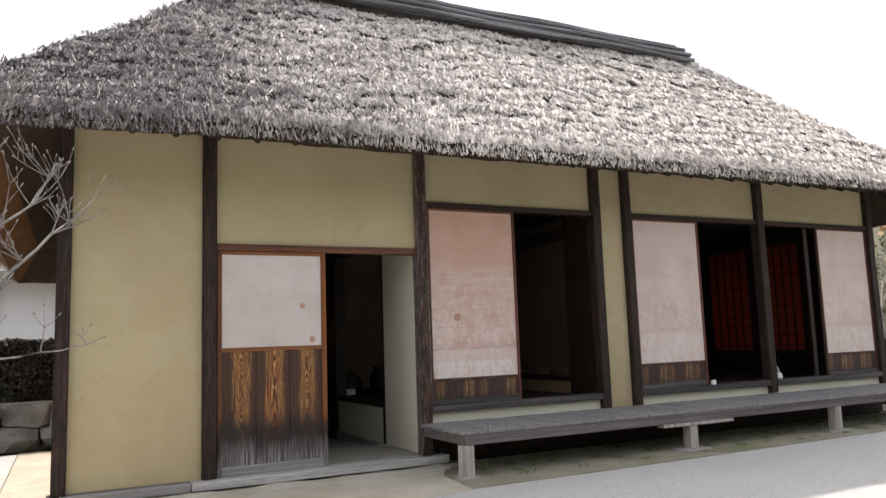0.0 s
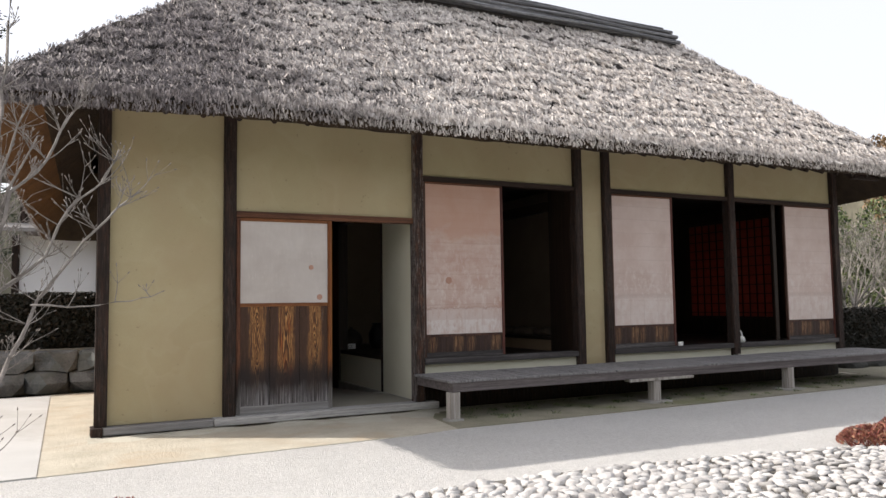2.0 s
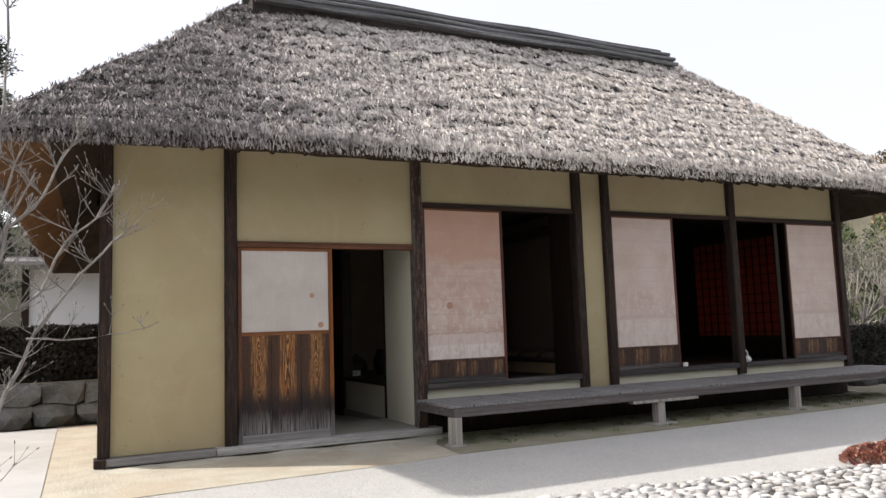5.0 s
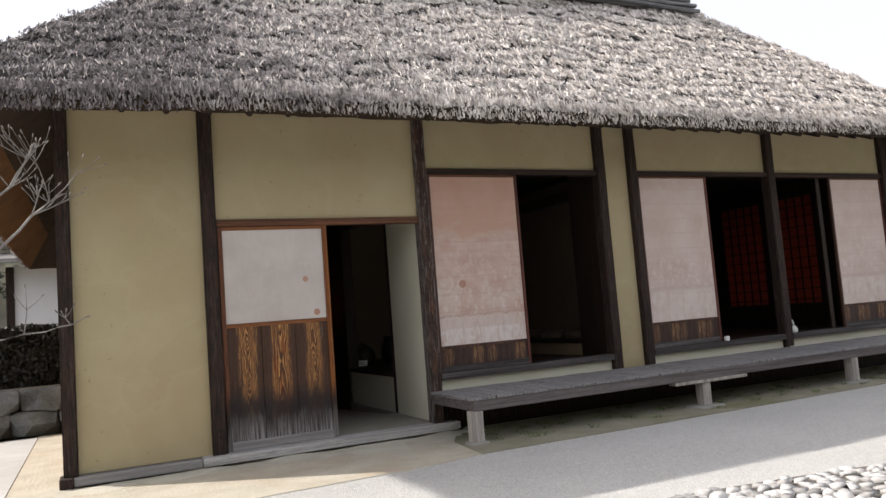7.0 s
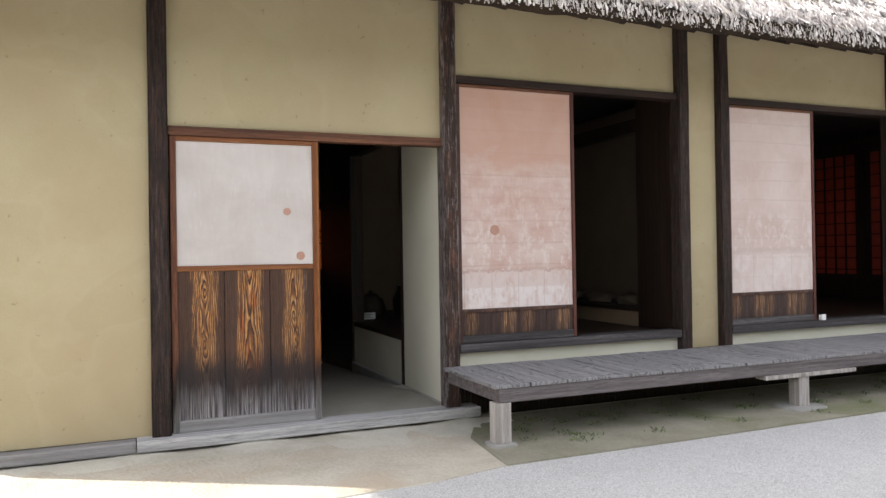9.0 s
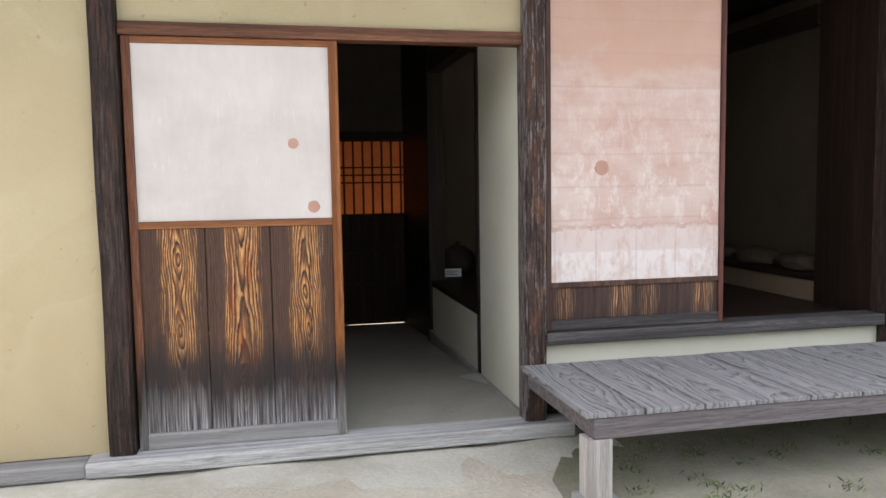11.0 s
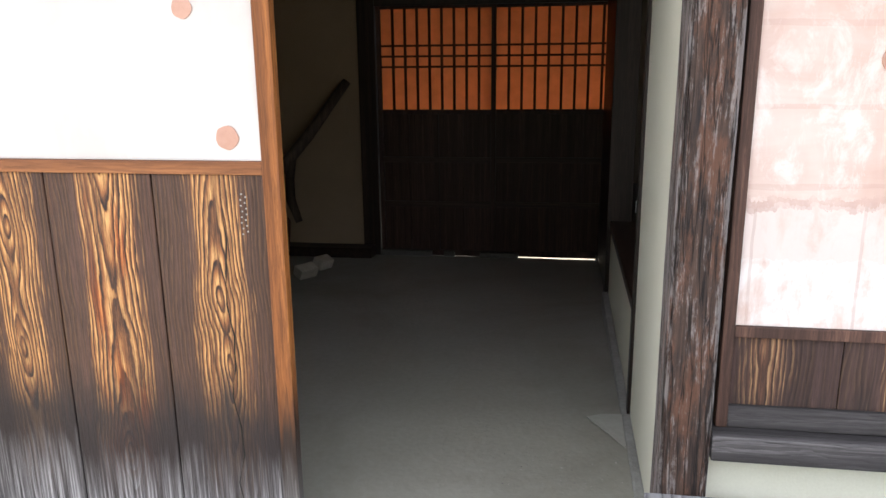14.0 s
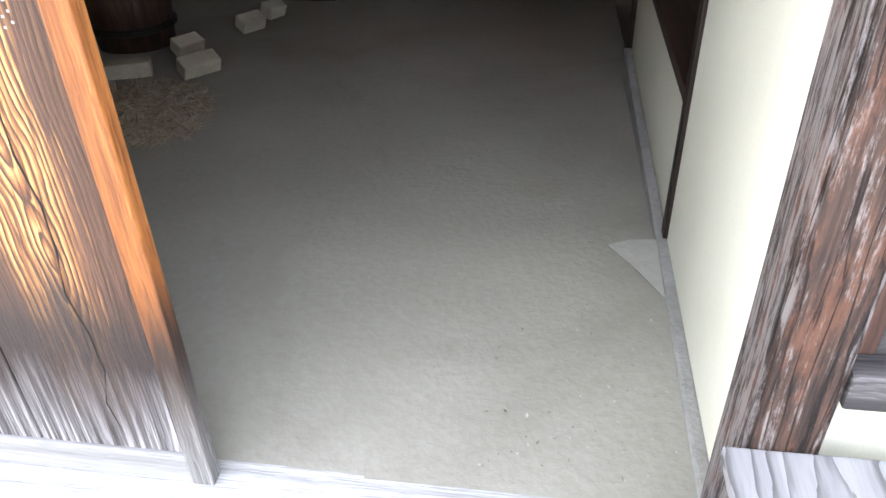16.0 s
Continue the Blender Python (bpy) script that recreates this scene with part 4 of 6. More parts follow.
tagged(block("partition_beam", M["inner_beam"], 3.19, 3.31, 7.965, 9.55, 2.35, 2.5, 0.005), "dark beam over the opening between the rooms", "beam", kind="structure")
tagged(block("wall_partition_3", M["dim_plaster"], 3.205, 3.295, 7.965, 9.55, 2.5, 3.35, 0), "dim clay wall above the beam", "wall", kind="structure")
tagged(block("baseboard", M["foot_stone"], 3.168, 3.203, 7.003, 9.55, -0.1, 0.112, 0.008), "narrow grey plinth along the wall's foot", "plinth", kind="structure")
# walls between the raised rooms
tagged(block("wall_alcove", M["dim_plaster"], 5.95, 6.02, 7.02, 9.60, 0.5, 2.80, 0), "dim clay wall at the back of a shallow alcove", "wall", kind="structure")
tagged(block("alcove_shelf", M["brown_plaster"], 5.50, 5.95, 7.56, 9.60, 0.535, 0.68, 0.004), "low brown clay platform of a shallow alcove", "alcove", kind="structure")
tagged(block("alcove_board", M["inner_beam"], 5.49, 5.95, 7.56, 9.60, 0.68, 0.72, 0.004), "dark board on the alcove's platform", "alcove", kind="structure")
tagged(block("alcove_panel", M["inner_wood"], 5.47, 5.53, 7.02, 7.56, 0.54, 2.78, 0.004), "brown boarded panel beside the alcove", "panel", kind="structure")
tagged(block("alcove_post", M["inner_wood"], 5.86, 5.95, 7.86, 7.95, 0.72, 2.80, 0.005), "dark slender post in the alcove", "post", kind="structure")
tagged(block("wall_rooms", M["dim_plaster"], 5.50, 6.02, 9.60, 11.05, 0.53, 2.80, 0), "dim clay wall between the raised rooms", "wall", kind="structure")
tagged(block("room_beam", M["inner_beam"], 5.46, 5.56, 7.57, 9.60, 2.42, 2.55, 0.006), "dark beam over the alcove", "beam", kind="structure")
# east wall with its paper windows
EAST = 10.43
# inner wood colour puts the far room's darkness into these walls
tagged(block("wall_east_1", M["inner_wood"], EAST, EAST + 0.08, 7.02, 8.11, 0.0, 3.35, 0), "dark-coloured side wall of the far room", "wall", kind="structure")
tagged(block("wall_east_2", M["inner_wood"], EAST, EAST + 0.08, 8.11, 10.05, 0.0, 0.85, 0), "dark-coloured wall below the paper windows", "wall", kind="structure")
tagged(block("wall_east_3", M["inner_wood"], EAST, EAST + 0.08, 8.11, 10.05, 2.62, 3.35, 0), "dark-coloured wall above the paper windows", "wall", kind="structure")
tagged(block("wall_east_4", M["inner_wood"], EAST, EAST + 0.08, 10.05, 11.06, 0.0, 3.35, 0), "dark-coloured side wall near the back", "wall", kind="structure")
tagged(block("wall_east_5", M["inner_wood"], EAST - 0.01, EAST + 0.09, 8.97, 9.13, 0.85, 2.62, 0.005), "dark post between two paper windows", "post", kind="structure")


def lattice(name, label, axis, u0, u1, z0, z1, at, cols, rows_z, paper_mat, wood_mat, group, foot=None):
    """A latticed paper panel in the plane x or y = at: stiles, rails, upright and level bars, paper behind."""
    t = thing(name, label, "paper window", group, "structure")

    def piece(n, ua, ub, za, zb, d0, d1, mat):
        if axis == "y":
            return block(n, mat, ua, ub, at + d0, at + d1, za, zb, 0.0015, t)
        return block(n, mat, at + d0, at + d1, ua, ub, za, zb, 0.0015, t)

    s = 0.035
    piece("stile", u0, u0 + s, z0, z1, -0.016, 0.016, wood_mat)
    piece("stile", u1 - s, u1, z0, z1, -0.016, 0.016, wood_mat)
    piece("rail", u0 + s, u1 - s, z1 - s, z1, -0.015, 0.015, wood_mat)
    lo = z0 if foot is None else foot
    piece("rail", u0 + s, u1 - s, lo, lo + s, -0.015, 0.015, wood_mat)
    for k in range(1, cols):
        u = u0 + s + (u1 - u0 - 2 * s) * k / cols
        piece("bar", u - 0.010, u + 0.010, lo + s, z1 - s, -0.014, 0.004, wood_mat)
    for z in rows_z:
        piece("cross_bar", u0 + s, u1 - s, z - 0.008, z + 0.008, -0.012, 0.003, wood_mat)
    p = piece("paper", u0 + s, u1 - s, lo + s, z1 - s, 0.006, 0.009, paper_mat)
    tagged(p, "aged translucent orange paper")
    if foot is not None:
        n = 4
        for k in range(n):
            a = u0 + s + (u1 - u0 - 2 * s) * k / n
            b = u0 + s + (u1 - u0 - 2 * s) * (k + 1) / n
            piece("plank", a + 0.004, b - 0.004, z0 + 0.045, lo + 0.004, -0.006, 0.006, wood_mat)
        piece("rail", u0 + s, u1 - s, z0, z0 + 0.05, -0.015, 0.015, wood_mat)
        piece("backing", u0 + s, u1 - s, z0 + 0.05, lo, 0.007, 0.012, wood_mat)
        mid = (u0 + u1) / 2
        piece("muntin", mid - 0.020, mid + 0.020, z0 + 0.05, lo, -0.022, -0.006, wood_mat)
        for z in (0.34, 0.70):
            piece("batten", u0 + s, u1 - s, z - 0.022, z + 0.022, -0.024, -0.006, M["rear_batten"])
    return t


MID = (1.585, 1.505, 1.425)
lattice("door_rear", "dark rear sliding door with glowing orange lattice paper", "y", 1.445, 2.385, -0.091, 1.895, 11.075, 9, MID, M["amber"], M["rear_wood"], "rear sliding doors", 1.06)
lattice("door_rear", "dark rear sliding door with glowing orange lattice paper", "y", 2.345, 3.325, -0.091, 1.895, 11.112, 9, MID, M["amber"], M["rear_wood"], "rear sliding doors", 1.06)
tagged(block("rear_sill", M["inner_beam"], 1.44, 3.33, 11.02, 11.16, -0.20, -0.125, 0.004), "dark worn sill under the rear doors", "sill", kind="structure")
# added blocks that cut the daylight slit into short pieces
for a, b in ((1.44, 1.87), (1.97, 2.06), (2.265, 2.578), (3.19, 3.33)):
    tagged(block("earth_lip", M["lip"], a, b, 11.02, 11.06, -0.12, -0.045, 0.006), "dark block added to break the light slit under the rear doors", "earth", kind="structure")
ROWZ = [0.95 + 0.165 * k for k in range(10)]
lattice("window_1", "dim red paper lattice window in the far room", "x", 8.11, 8.97, 0.85, 2.62, EAST + 0.03, 5, ROWZ, M["red_paper"], M["inner_wood"], "red paper windows")
lattice("window_2", "dim red paper lattice window in the far room", "x", 9.13, 10.05, 0.85, 2.62, EAST + 0.03, 5, ROWZ, M["red_paper"], M["inner_wood"], "red paper windows")


# ---- sliding panels of the front ----
def disc(parent, x, y, z, r, sides=26):
    bm = bmesh.new()
    vs = []
    for k in range(sides):
        a = 2 * math.pi * k / sides
        rr = r * (1 + 0.03 * math.sin(5 * a + x) + 0.015 * math.sin(8 * a + z))
        vs.append(bm.verts.new((x + rr * math.cos(a), y, z + rr * math.sin(a))))
    f = bm.faces.new(vs)
    ex = bmesh.ops.extrude_face_region(bm, geom=[f])
    for v in ex["geom"]:
        if isinstance(v, bmesh.types.BMVert):
            v.co.y += 0.0035
    bmesh.ops.recalc_face_normals(bm, faces=bm.faces)
    return part("finger_patch", bm, M["disc"], parent, "round rust-brown paper patch", origin=(x, y, z))


door = thing("door_1", "half-open sliding door, white paper above grained planks", "door", kind="structure")
X0, X1 = 1.205, 2.212
DY = 6.925
block("stile", M["dark_stile"], X0, X0 + 0.040, DY - 0.012, DY + 0.024, 0.105, 2.098, 0.004, door)
block("stile", M["frame"], X1 - 0.046, X1, DY - 0.012, DY + 0.024, 0.105, 2.098, 0.004, door)
block("top_rail", M["rail"], X0 + 0.04, X1 - 0.046, DY - 0.009, DY + 0.022, 2.066, 2.098, 0.003, door)
block("middle_rail", M["rail"], X0 + 0.04, X1 - 0.046, DY - 0.009, DY + 0.022, 1.187, 1.222, 0.003, door)
block("bottom_rail", M["grey_rail"], X0 + 0.04, X1 - 0.046, DY - 0.009, DY + 0.022, 0.105, 0.185, 0.004, door, "grey weathered rail")
block("paper_panel", M["door_paper"], X0 + 0.04, X1 - 0.046, DY + 0.001, DY + 0.012, 1.222, 2.066, 0.001, door, "white brushed paper")
for a, b, board in ((X0 + 0.04, 1.545, "plank_1"), (1.549, 1.855, "plank_2"), (1.859, X1 - 0.046, "plank_3")):
    block("plank", M[board], a, b, DY + 0.0, DY + 0.014, 0.185, 1.187, 0.003, door)
# cracked third plank, with a small patch of nail marks
bm = bmesh.new()
tube(bm, [(2.045 + 0.010 * math.sin(k * 1.9) + 0.004 * math.sin(k * 4.1), DY + 0.0005, 1.10 - 0.088 * k) for k in range(11)], [0.0008] + [0.0026] * 8 + [0.002, 0.0008], 6)
part("crack", bm, M["black"], door, "long dark split in the plank")
bm = bmesh.new()
for k in range(15):
    bm_box(bm, 2.098 + 0.012 * (k % 2) + 0.002 * math.sin(k), 2.102 + 0.012 * (k % 2) + 0.002 * math.sin(k), DY - 0.001, DY + 0.001, 1.03 + 0.0075 * k, 1.034 + 0.0075 * k)
tagged(part("nail_mark", bm, M["foot_stone"], door), "small pale nail marks", kind="stuff")
disc(door, 1.985, DY - 0.0025, 1.594, 0.026)
disc(door, 2.077, DY - 0.0025, 1.280, 0.030)


def paper_door(name, label, x0, x1, paper_mat, feet, group, y=DY, patch=None, foot_z=0.845):
    t = thing(name, label, "sliding panel", group, "structure")
    z0, z1 = 0.577, 2.596
    block("stile", M["frame_dark"], x0, x0 + 0.028, y - 0.012, y + 0.022, z0, z1, 0.003, t)
    block("stile", M["red_stile"], x1 - 0.028, x1, y - 0.012, y + 0.022, z0, z1, 0.003, t)
    block("top_rail", M["lintel"], x0 + 0.028, x1 - 0.028, y - 0.010, y + 0.020, z1 - 0.022, z1, 0.002, t)
    block("middle_rail", M["frame_dark"], x0 + 0.028, x1 - 0.028, y - 0.010, y + 0.020, foot_z, foot_z + 0.028, 0.003, t)
    block("bottom_rail", M["track"], x0 + 0.028, x1 - 0.028, y - 0.010, y + 0.020, z0, z0 + 0.058, 0.003, t)
    block("paper_panel", paper_mat, x0 + 0.028, x1 - 0.028, y + 0.001, y + 0.012, foot_z + 0.028, z1 - 0.022, 0.001, t)
    w = (x1 - x0 - 0.056) / feet
    for k in range(feet):
        a = x0 + 0.028 + w * k
        block("plank", M["foot_plank" if k % 2 else "foot_plank_dark"], a + 0.001, a + w - 0.001, y + 0.001, y + 0.012, z0 + 0.058, foot_z, 0.002, t)
    if patch:
        disc(t, *patch)
    return t


paper_door("panel_1", "half-open sliding panel of faded pink paper", 3.302, 4.362, M["pink_paper"], 4, "front sliding panels", patch=(3.624, DY - 0.0025, 1.458, 0.040), foot_z=0.812)
paper_door("panel_2", "open sliding panel of faded pale pink paper", 6.005, 7.075, M["plain_paper"], 5, "front sliding panels")
paper_door("panel_3", "open sliding panel of faded pale paper", 9.285, 10.352, M["plain_paper"], 5, "front sliding panels")
# wooden shutter edge standing beside the far panel
tagged(block("panel_edge", M["inner_wood"], 9.10, 9.17, 6.972, 7.0, 0.577, 2.596, 0.003), "dark edge of an open inner panel", "panel", kind="structure")

# ---- veranda bench ----
ver = thing("veranda", "low grey weathered plank veranda on short posts", "veranda")
VX0, VX1, VF, VZ = 3.19, 10.72, 5.985, 0.412
block("front_beam", M["deck_beam"], VX0 - 0.02, VX1, VF, VF + 0.075, VZ - 0.118, VZ - 0.024, 0.008, ver)
block("side_beam", M["deck_beam"], VX0 - 0.018, VX0 + 0.05, VF + 0.077, 6.86, VZ - 0.118, VZ - 0.024, 0.006, ver)
block("side_beam", M["deck_beam"], VX1 - 0.07, VX1 - 0.002, VF + 0.077, 6.86, VZ - 0.118, VZ - 0.024, 0.006, ver)
block("back_beam", M["deck_beam"], VX0 + 0.052, VX1 - 0.072, 6.79, 6.86, VZ - 0.115, VZ - 0.026, 0.006, ver)
rv = random.Random(5)
x = VX0 - 0.055
while x < VX1 - 0.05:
    w = rv.uniform(0.25, 0.285)
    b = min(x + w, VX1 + 0.02)
    block("plank", M["deck"], x, b - 0.009, VF - 0.006 + rv.uniform(-0.004, 0.004), 6.862, VZ - 0.024, VZ + rv.uniform(-0.003, 0.002), 0.004, ver)
    x = b
for lx in (3.20, 5.86, 8.14, 10.60):
    block("leg", M["leg"], lx - 0.055, lx + 0.055, VF + 0.0, VF + 0.105, 0.028, VZ - (0.151 if lx == 5.86 else 0.118), 0.006, ver)
block("splice", M["leg"], 5.45, 6.42, VF - 0.016, VF + 0.09, VZ - 0.150, VZ - 0.119, 0.003, ver, "pale splice board under the beam")
for lx in (3.20, 5.86, 8.14, 10.60):
    bm = bmesh.new()
    bmesh.ops.create_cube(bm, size=1)
    bmesh.ops.subdivide_edges(bm, edges=bm.edges, cuts=3, use_grid_fill=True)
    for v in bm.verts:
        d = v.co.normalized()
        v.co = Vector((v.co.x * 0.36, v.co.y * 0.30, v.co.z * 0.07)).lerp(Vector((d.x * 0.19, d.y * 0.16, d.z * 0.04)), 0.5)
        v.co += 0.012 * noise.noise_vector(v.co * 6 + Vector((lx, 0, 0)))
        v.co.z = min(v.co.z, 0.024)
        if lx == 3.20:
            v.co.x *= 0.55
            v.co.y *= 0.6
    bmesh.ops.translate(bm, verts=bm.verts, vec=(lx, VF + 0.05, 0.006))
    tagged(part("foot_stone", bm, M["foot_stone"], smooth=True, origin=(lx, VF + 0.05, 0.006)), "flat grey stone under a veranda leg", "stone", "veranda foot stones")

# ---- roof ----
RX0, RX1, RY0, RY1 = -1.07, 11.52, 6.03, 12.60
TX0, TX1, TY = 1.66, 8.98, 9.0
ZE, ZT, ZB = 3.10, 5.66, 2.43


def rise(x):
    """The front eave runs level and droops towards both corners."""
    return 0.085 * min(1.0, max(0.0, (x - RX0) / 2.4), max(0.0, (RX1 - x) / 1.6))


def step_of(x):
    """Courses stand out more towards the east end."""
    return 0.040 * min(1.0, max(0.35, 0.25 + 0.13 * x))


roof = thing("roof", "weathered hipped thatch roof with a timber ridge", "roof", kind="structure")


def swell(p):
    return 0.035 * noise.noise(p * 0.9) + 0.026 * noise.noise(p * 2.7) + 0.024 * noise.noise(p * 7)


def course_wander(p):
    return 1.0 * noise.noise(p * 0.8) + 0.5 * noise.noise(p * 2.3) + 0.22 * noise.noise(p * 6.0)


def course(p, v):
    """How far up its course of straw a point lies: 0 at the course's butt ends, 1 under the next."""
    return (v * 15 + course_wander(p)) % 1.0


def slope(a0, a1, b0, b1, nu, nv, name):
    """One thatch slope from the eave a0-a1 up to the ridge b0-b1, sagging a little and stepped in courses."""
    a0, a1, b0, b1 = map(Vector, (a0, a1, b0, b1))
    nrm = (a1 - a0).cross(b0 - a0).normalized()
    bm = bmesh.new()
    grid = []
    for j in range(nv + 1):
        v = j / nv
        row = []
        for i in range(nu + 1):
            u = i / nu
            p = (a0.lerp(a1, u)).lerp(b0.lerp(b1, u), v)
            fade = min(1, 6 * v, 6 * (1 - v))
            if name == "thatch_front":
                p.z += rise(p.x) * (1 - v)
            p = p + nrm * (fade * (swell(p) + step_of(p.x) * (1 - course(p, v))) - 0.05 * math.sin(math.pi * v))
            row.append(bm.verts.new(p))
        grid.append(row)
    for j in range(nv):
        for i in range(nu):
            bm.faces.new((grid[j][i], grid[j][i + 1], grid[j + 1][i + 1], grid[j + 1][i]))
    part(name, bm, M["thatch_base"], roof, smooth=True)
    return a0, a1, b0, b1, nrm


C = {"fl": (RX0, RY0, 2.975), "fr": (RX1, RY0, 3.04), "br": (RX1 - 0.4, RY1, ZB), "bl": (RX0 + 0.4, RY1, ZB), "tl": (TX0, TY, ZT), "tr": (TX1 + 0.20, TY, ZT + 0.12)}
front_slope = slope(C["fl"], C["fr"], C["tl"], C["tr"], 220, 90, "thatch_front")
left_slope = slope(C["bl"], C["fl"], C["tl"], C["tl"], 80, 60, "thatch_west")
right_slope = slope(C["fr"], C["br"], C["tr"], C["tr"], 60, 50, "thatch_east")
slope(C["br"], C["bl"], C["tr"], C["tl"], 60, 30, "thatch_back")


def straws(sl, tufts, seed, per=6, top=1.0):
    """Straw ends on a slope, in small tufts that lie askew, crowded at the butt of each course."""
    a0, a1, b0, b1, nrm = sl
    r = np.random.RandomState(seed)
    v = np.where(r.rand(tufts) < 0.72, r.rand(tufts), 1 - np.sqrt(r.rand(tufts)))
    u = r.rand(tufts)
    A0, A1, B0, B1, NN = (np.array(q) for q in (a0, a1, b0, b1, nrm))

    def on_slope(u, v):
        lo = A0 + (A1 - A0) * u[:, None]
        return lo + (B0 + (B1 - B0) * u[:, None] - lo) * v[:, None]

    wob = np.array([course_wander(Vector(q)) for q in on_slope(u, v)])
    v = np.clip((np.floor(v * 15 + wob) - wob + r.beta(1.0, 1.3, tufts)) / 15.0, -0.012, 0.965 * top)
    p = on_slope(u, v)
    if abs(A0[1] - A1[1]) < 1e-4 and A0[1] < TY:
        p[:, 2] += np.array([rise(q) for q in p[:, 0]]) * (1 - v)
    along = (A1 - A0) / np.linalg.norm(A1 - A0)
    down = np.cross(along, NN)
    if np.dot(down, A0 - B0) < 0:
        down = -down
    lean = np.array([noise.noise(Vector(q) * 2.6) for q in p])
    off = np.array([swell(Vector(q)) + step_of(q[0]) * (1 - course(Vector(q), w)) for q, w in zip(p, v)]) - 0.05 * np.sin(np.pi * v) + 0.010
    off = off * np.minimum(1, np.minimum(6 * v, 6 * (1 - v)) + 0.25)
    p = p + NN * (off + r.uniform(-0.006, 0.020, tufts))[:, None]
    d = down + along * (r.normal(0, 0.42, tufts) + 0.5 * lean)[:, None] + NN * r.uniform(-0.42, 0.10, tufts)[:, None]
    size = np.clip(0.62 + 0.10 * p[:, 0], 0.62, 1.0)
    k = tufts * per
    p, d, size = (np.repeat(q, per, 0) for q in (p, d, size))
    p = p + along * r.normal(0, 0.017, k)[:, None] + down * r.normal(0, 0.022, k)[:, None] + NN * r.uniform(-0.006, 0.014, k)[:, None]
    d = d + along * r.normal(0, 0.16, k)[:, None] + NN * r.normal(0, 0.09, k)[:, None]
    nn = NN + along * r.normal(0, 0.8, k)[:, None] + down * r.normal(-0.1, 0.4, k)[:, None]
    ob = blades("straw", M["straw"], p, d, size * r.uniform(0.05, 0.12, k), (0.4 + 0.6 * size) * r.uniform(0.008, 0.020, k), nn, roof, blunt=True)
    tagged(ob, "loose weathered straw ends", kind="stuff")


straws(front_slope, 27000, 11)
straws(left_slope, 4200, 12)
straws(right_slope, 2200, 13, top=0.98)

# eave: rounded trimmed edge and underside
def eave(a, b, inner_a, inner_b, n, name):
    a, b, inner_a, inner_b = map(Vector, (a, b, inner_a, inner_b))
    bm = bmesh.new()
    rows = []
    for i in range(n + 1):
        u = i / n
        e = a.lerp(b, u)
        if name == "eave_front":
            e.z += rise(e.x)
        q = inner_a.lerp(inner_b, u)
        out = (e - q)
        out.z = 0
        out.normalize()
        j = 0.02 * noise.noise(e * 3) + 0.012 * noise.noise(e * 11)
        thick = 1.0 if name == "eave_side" else 0.6 + 0.4 * min(1.0, 5 * u, 6 - 6 * u) if name == "eave_front" else 0.6 + 0.4 * min(1.0, 2 - 2 * u)
        pts = [e + Vector((0, 0, 0.02)), e + out * (0.035 + j) + Vector((0, 0, -0.05 * thick)), e + out * (0.02 + j) + Vector((0, 0, -0.12 * thick + j)), e - out * 0.07 + Vector((0, 0, -0.155 * thick + 0.7 * j)), e.lerp(q, 0.5) + Vector((0, 0, -0.10)), q]
        rows.append([bm.verts.new(p) for p in pts])
    for r0, r1 in zip(rows, rows[1:]):
        for k in range(5):
            bm.faces.new((r0[k], r1[k], r1[k + 1], r0[k + 1]))
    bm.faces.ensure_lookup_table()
    # soffit shade is painted: inner faces take the dark thatch
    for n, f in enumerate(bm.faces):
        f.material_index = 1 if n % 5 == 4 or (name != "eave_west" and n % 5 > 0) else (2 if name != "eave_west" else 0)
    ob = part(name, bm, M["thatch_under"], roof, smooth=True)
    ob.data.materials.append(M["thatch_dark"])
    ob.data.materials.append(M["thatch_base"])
    return ob


# clean golden straw shows where no rain reaches it
IN = {"fl": (-0.05, 6.93, 3.32), "fr": (10.45, 6.93, 3.32), "br": (10.45, 11.12, 3.15), "bl": (-0.05, 11.12, 3.15)}
for p, q, n in (("fl", "fr", 240), ("fr", "br", 60), ("br", "bl", 60), ("bl", "fl", 90)):
    eave(C[p], C[q], IN[p], IN[q], n, "eave_front" if n == 240 else "eave_west" if n == 90 else "eave_side")


def fringe(a, b, out, count, seed):
    r = np.random.RandomState(seed)
    a, b, out = np.array(a), np.array(b), np.array(out, float)
    u = r.rand(count)
    p = a + (b - a) * u[:, None] + out * r.uniform(-0.04, 0.05, count)[:, None]
    p[:, 2] += r.uniform(-0.125, 0.06, count) + (np.array([rise(q) for q in p[:, 0]]) if abs(a[1] - b[1]) < 1e-4 else 0)
    along = (b - a) / np.linalg.norm(b - a)
    d = np.array((0, 0, -1.0)) + out * r.uniform(0.0, 0.35, count)[:, None] + along * r.normal(0, 0.24, count)[:, None]
    nn = out + along * r.normal(0, 0.5, count)[:, None] + np.array((0, 0, 0.3))
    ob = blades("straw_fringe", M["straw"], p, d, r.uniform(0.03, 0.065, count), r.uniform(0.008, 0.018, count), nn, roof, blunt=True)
    tagged(ob, "trimmed straw ends along the eave", kind="stuff")


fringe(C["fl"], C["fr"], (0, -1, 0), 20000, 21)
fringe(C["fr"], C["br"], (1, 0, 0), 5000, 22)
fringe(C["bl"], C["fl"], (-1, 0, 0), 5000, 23)

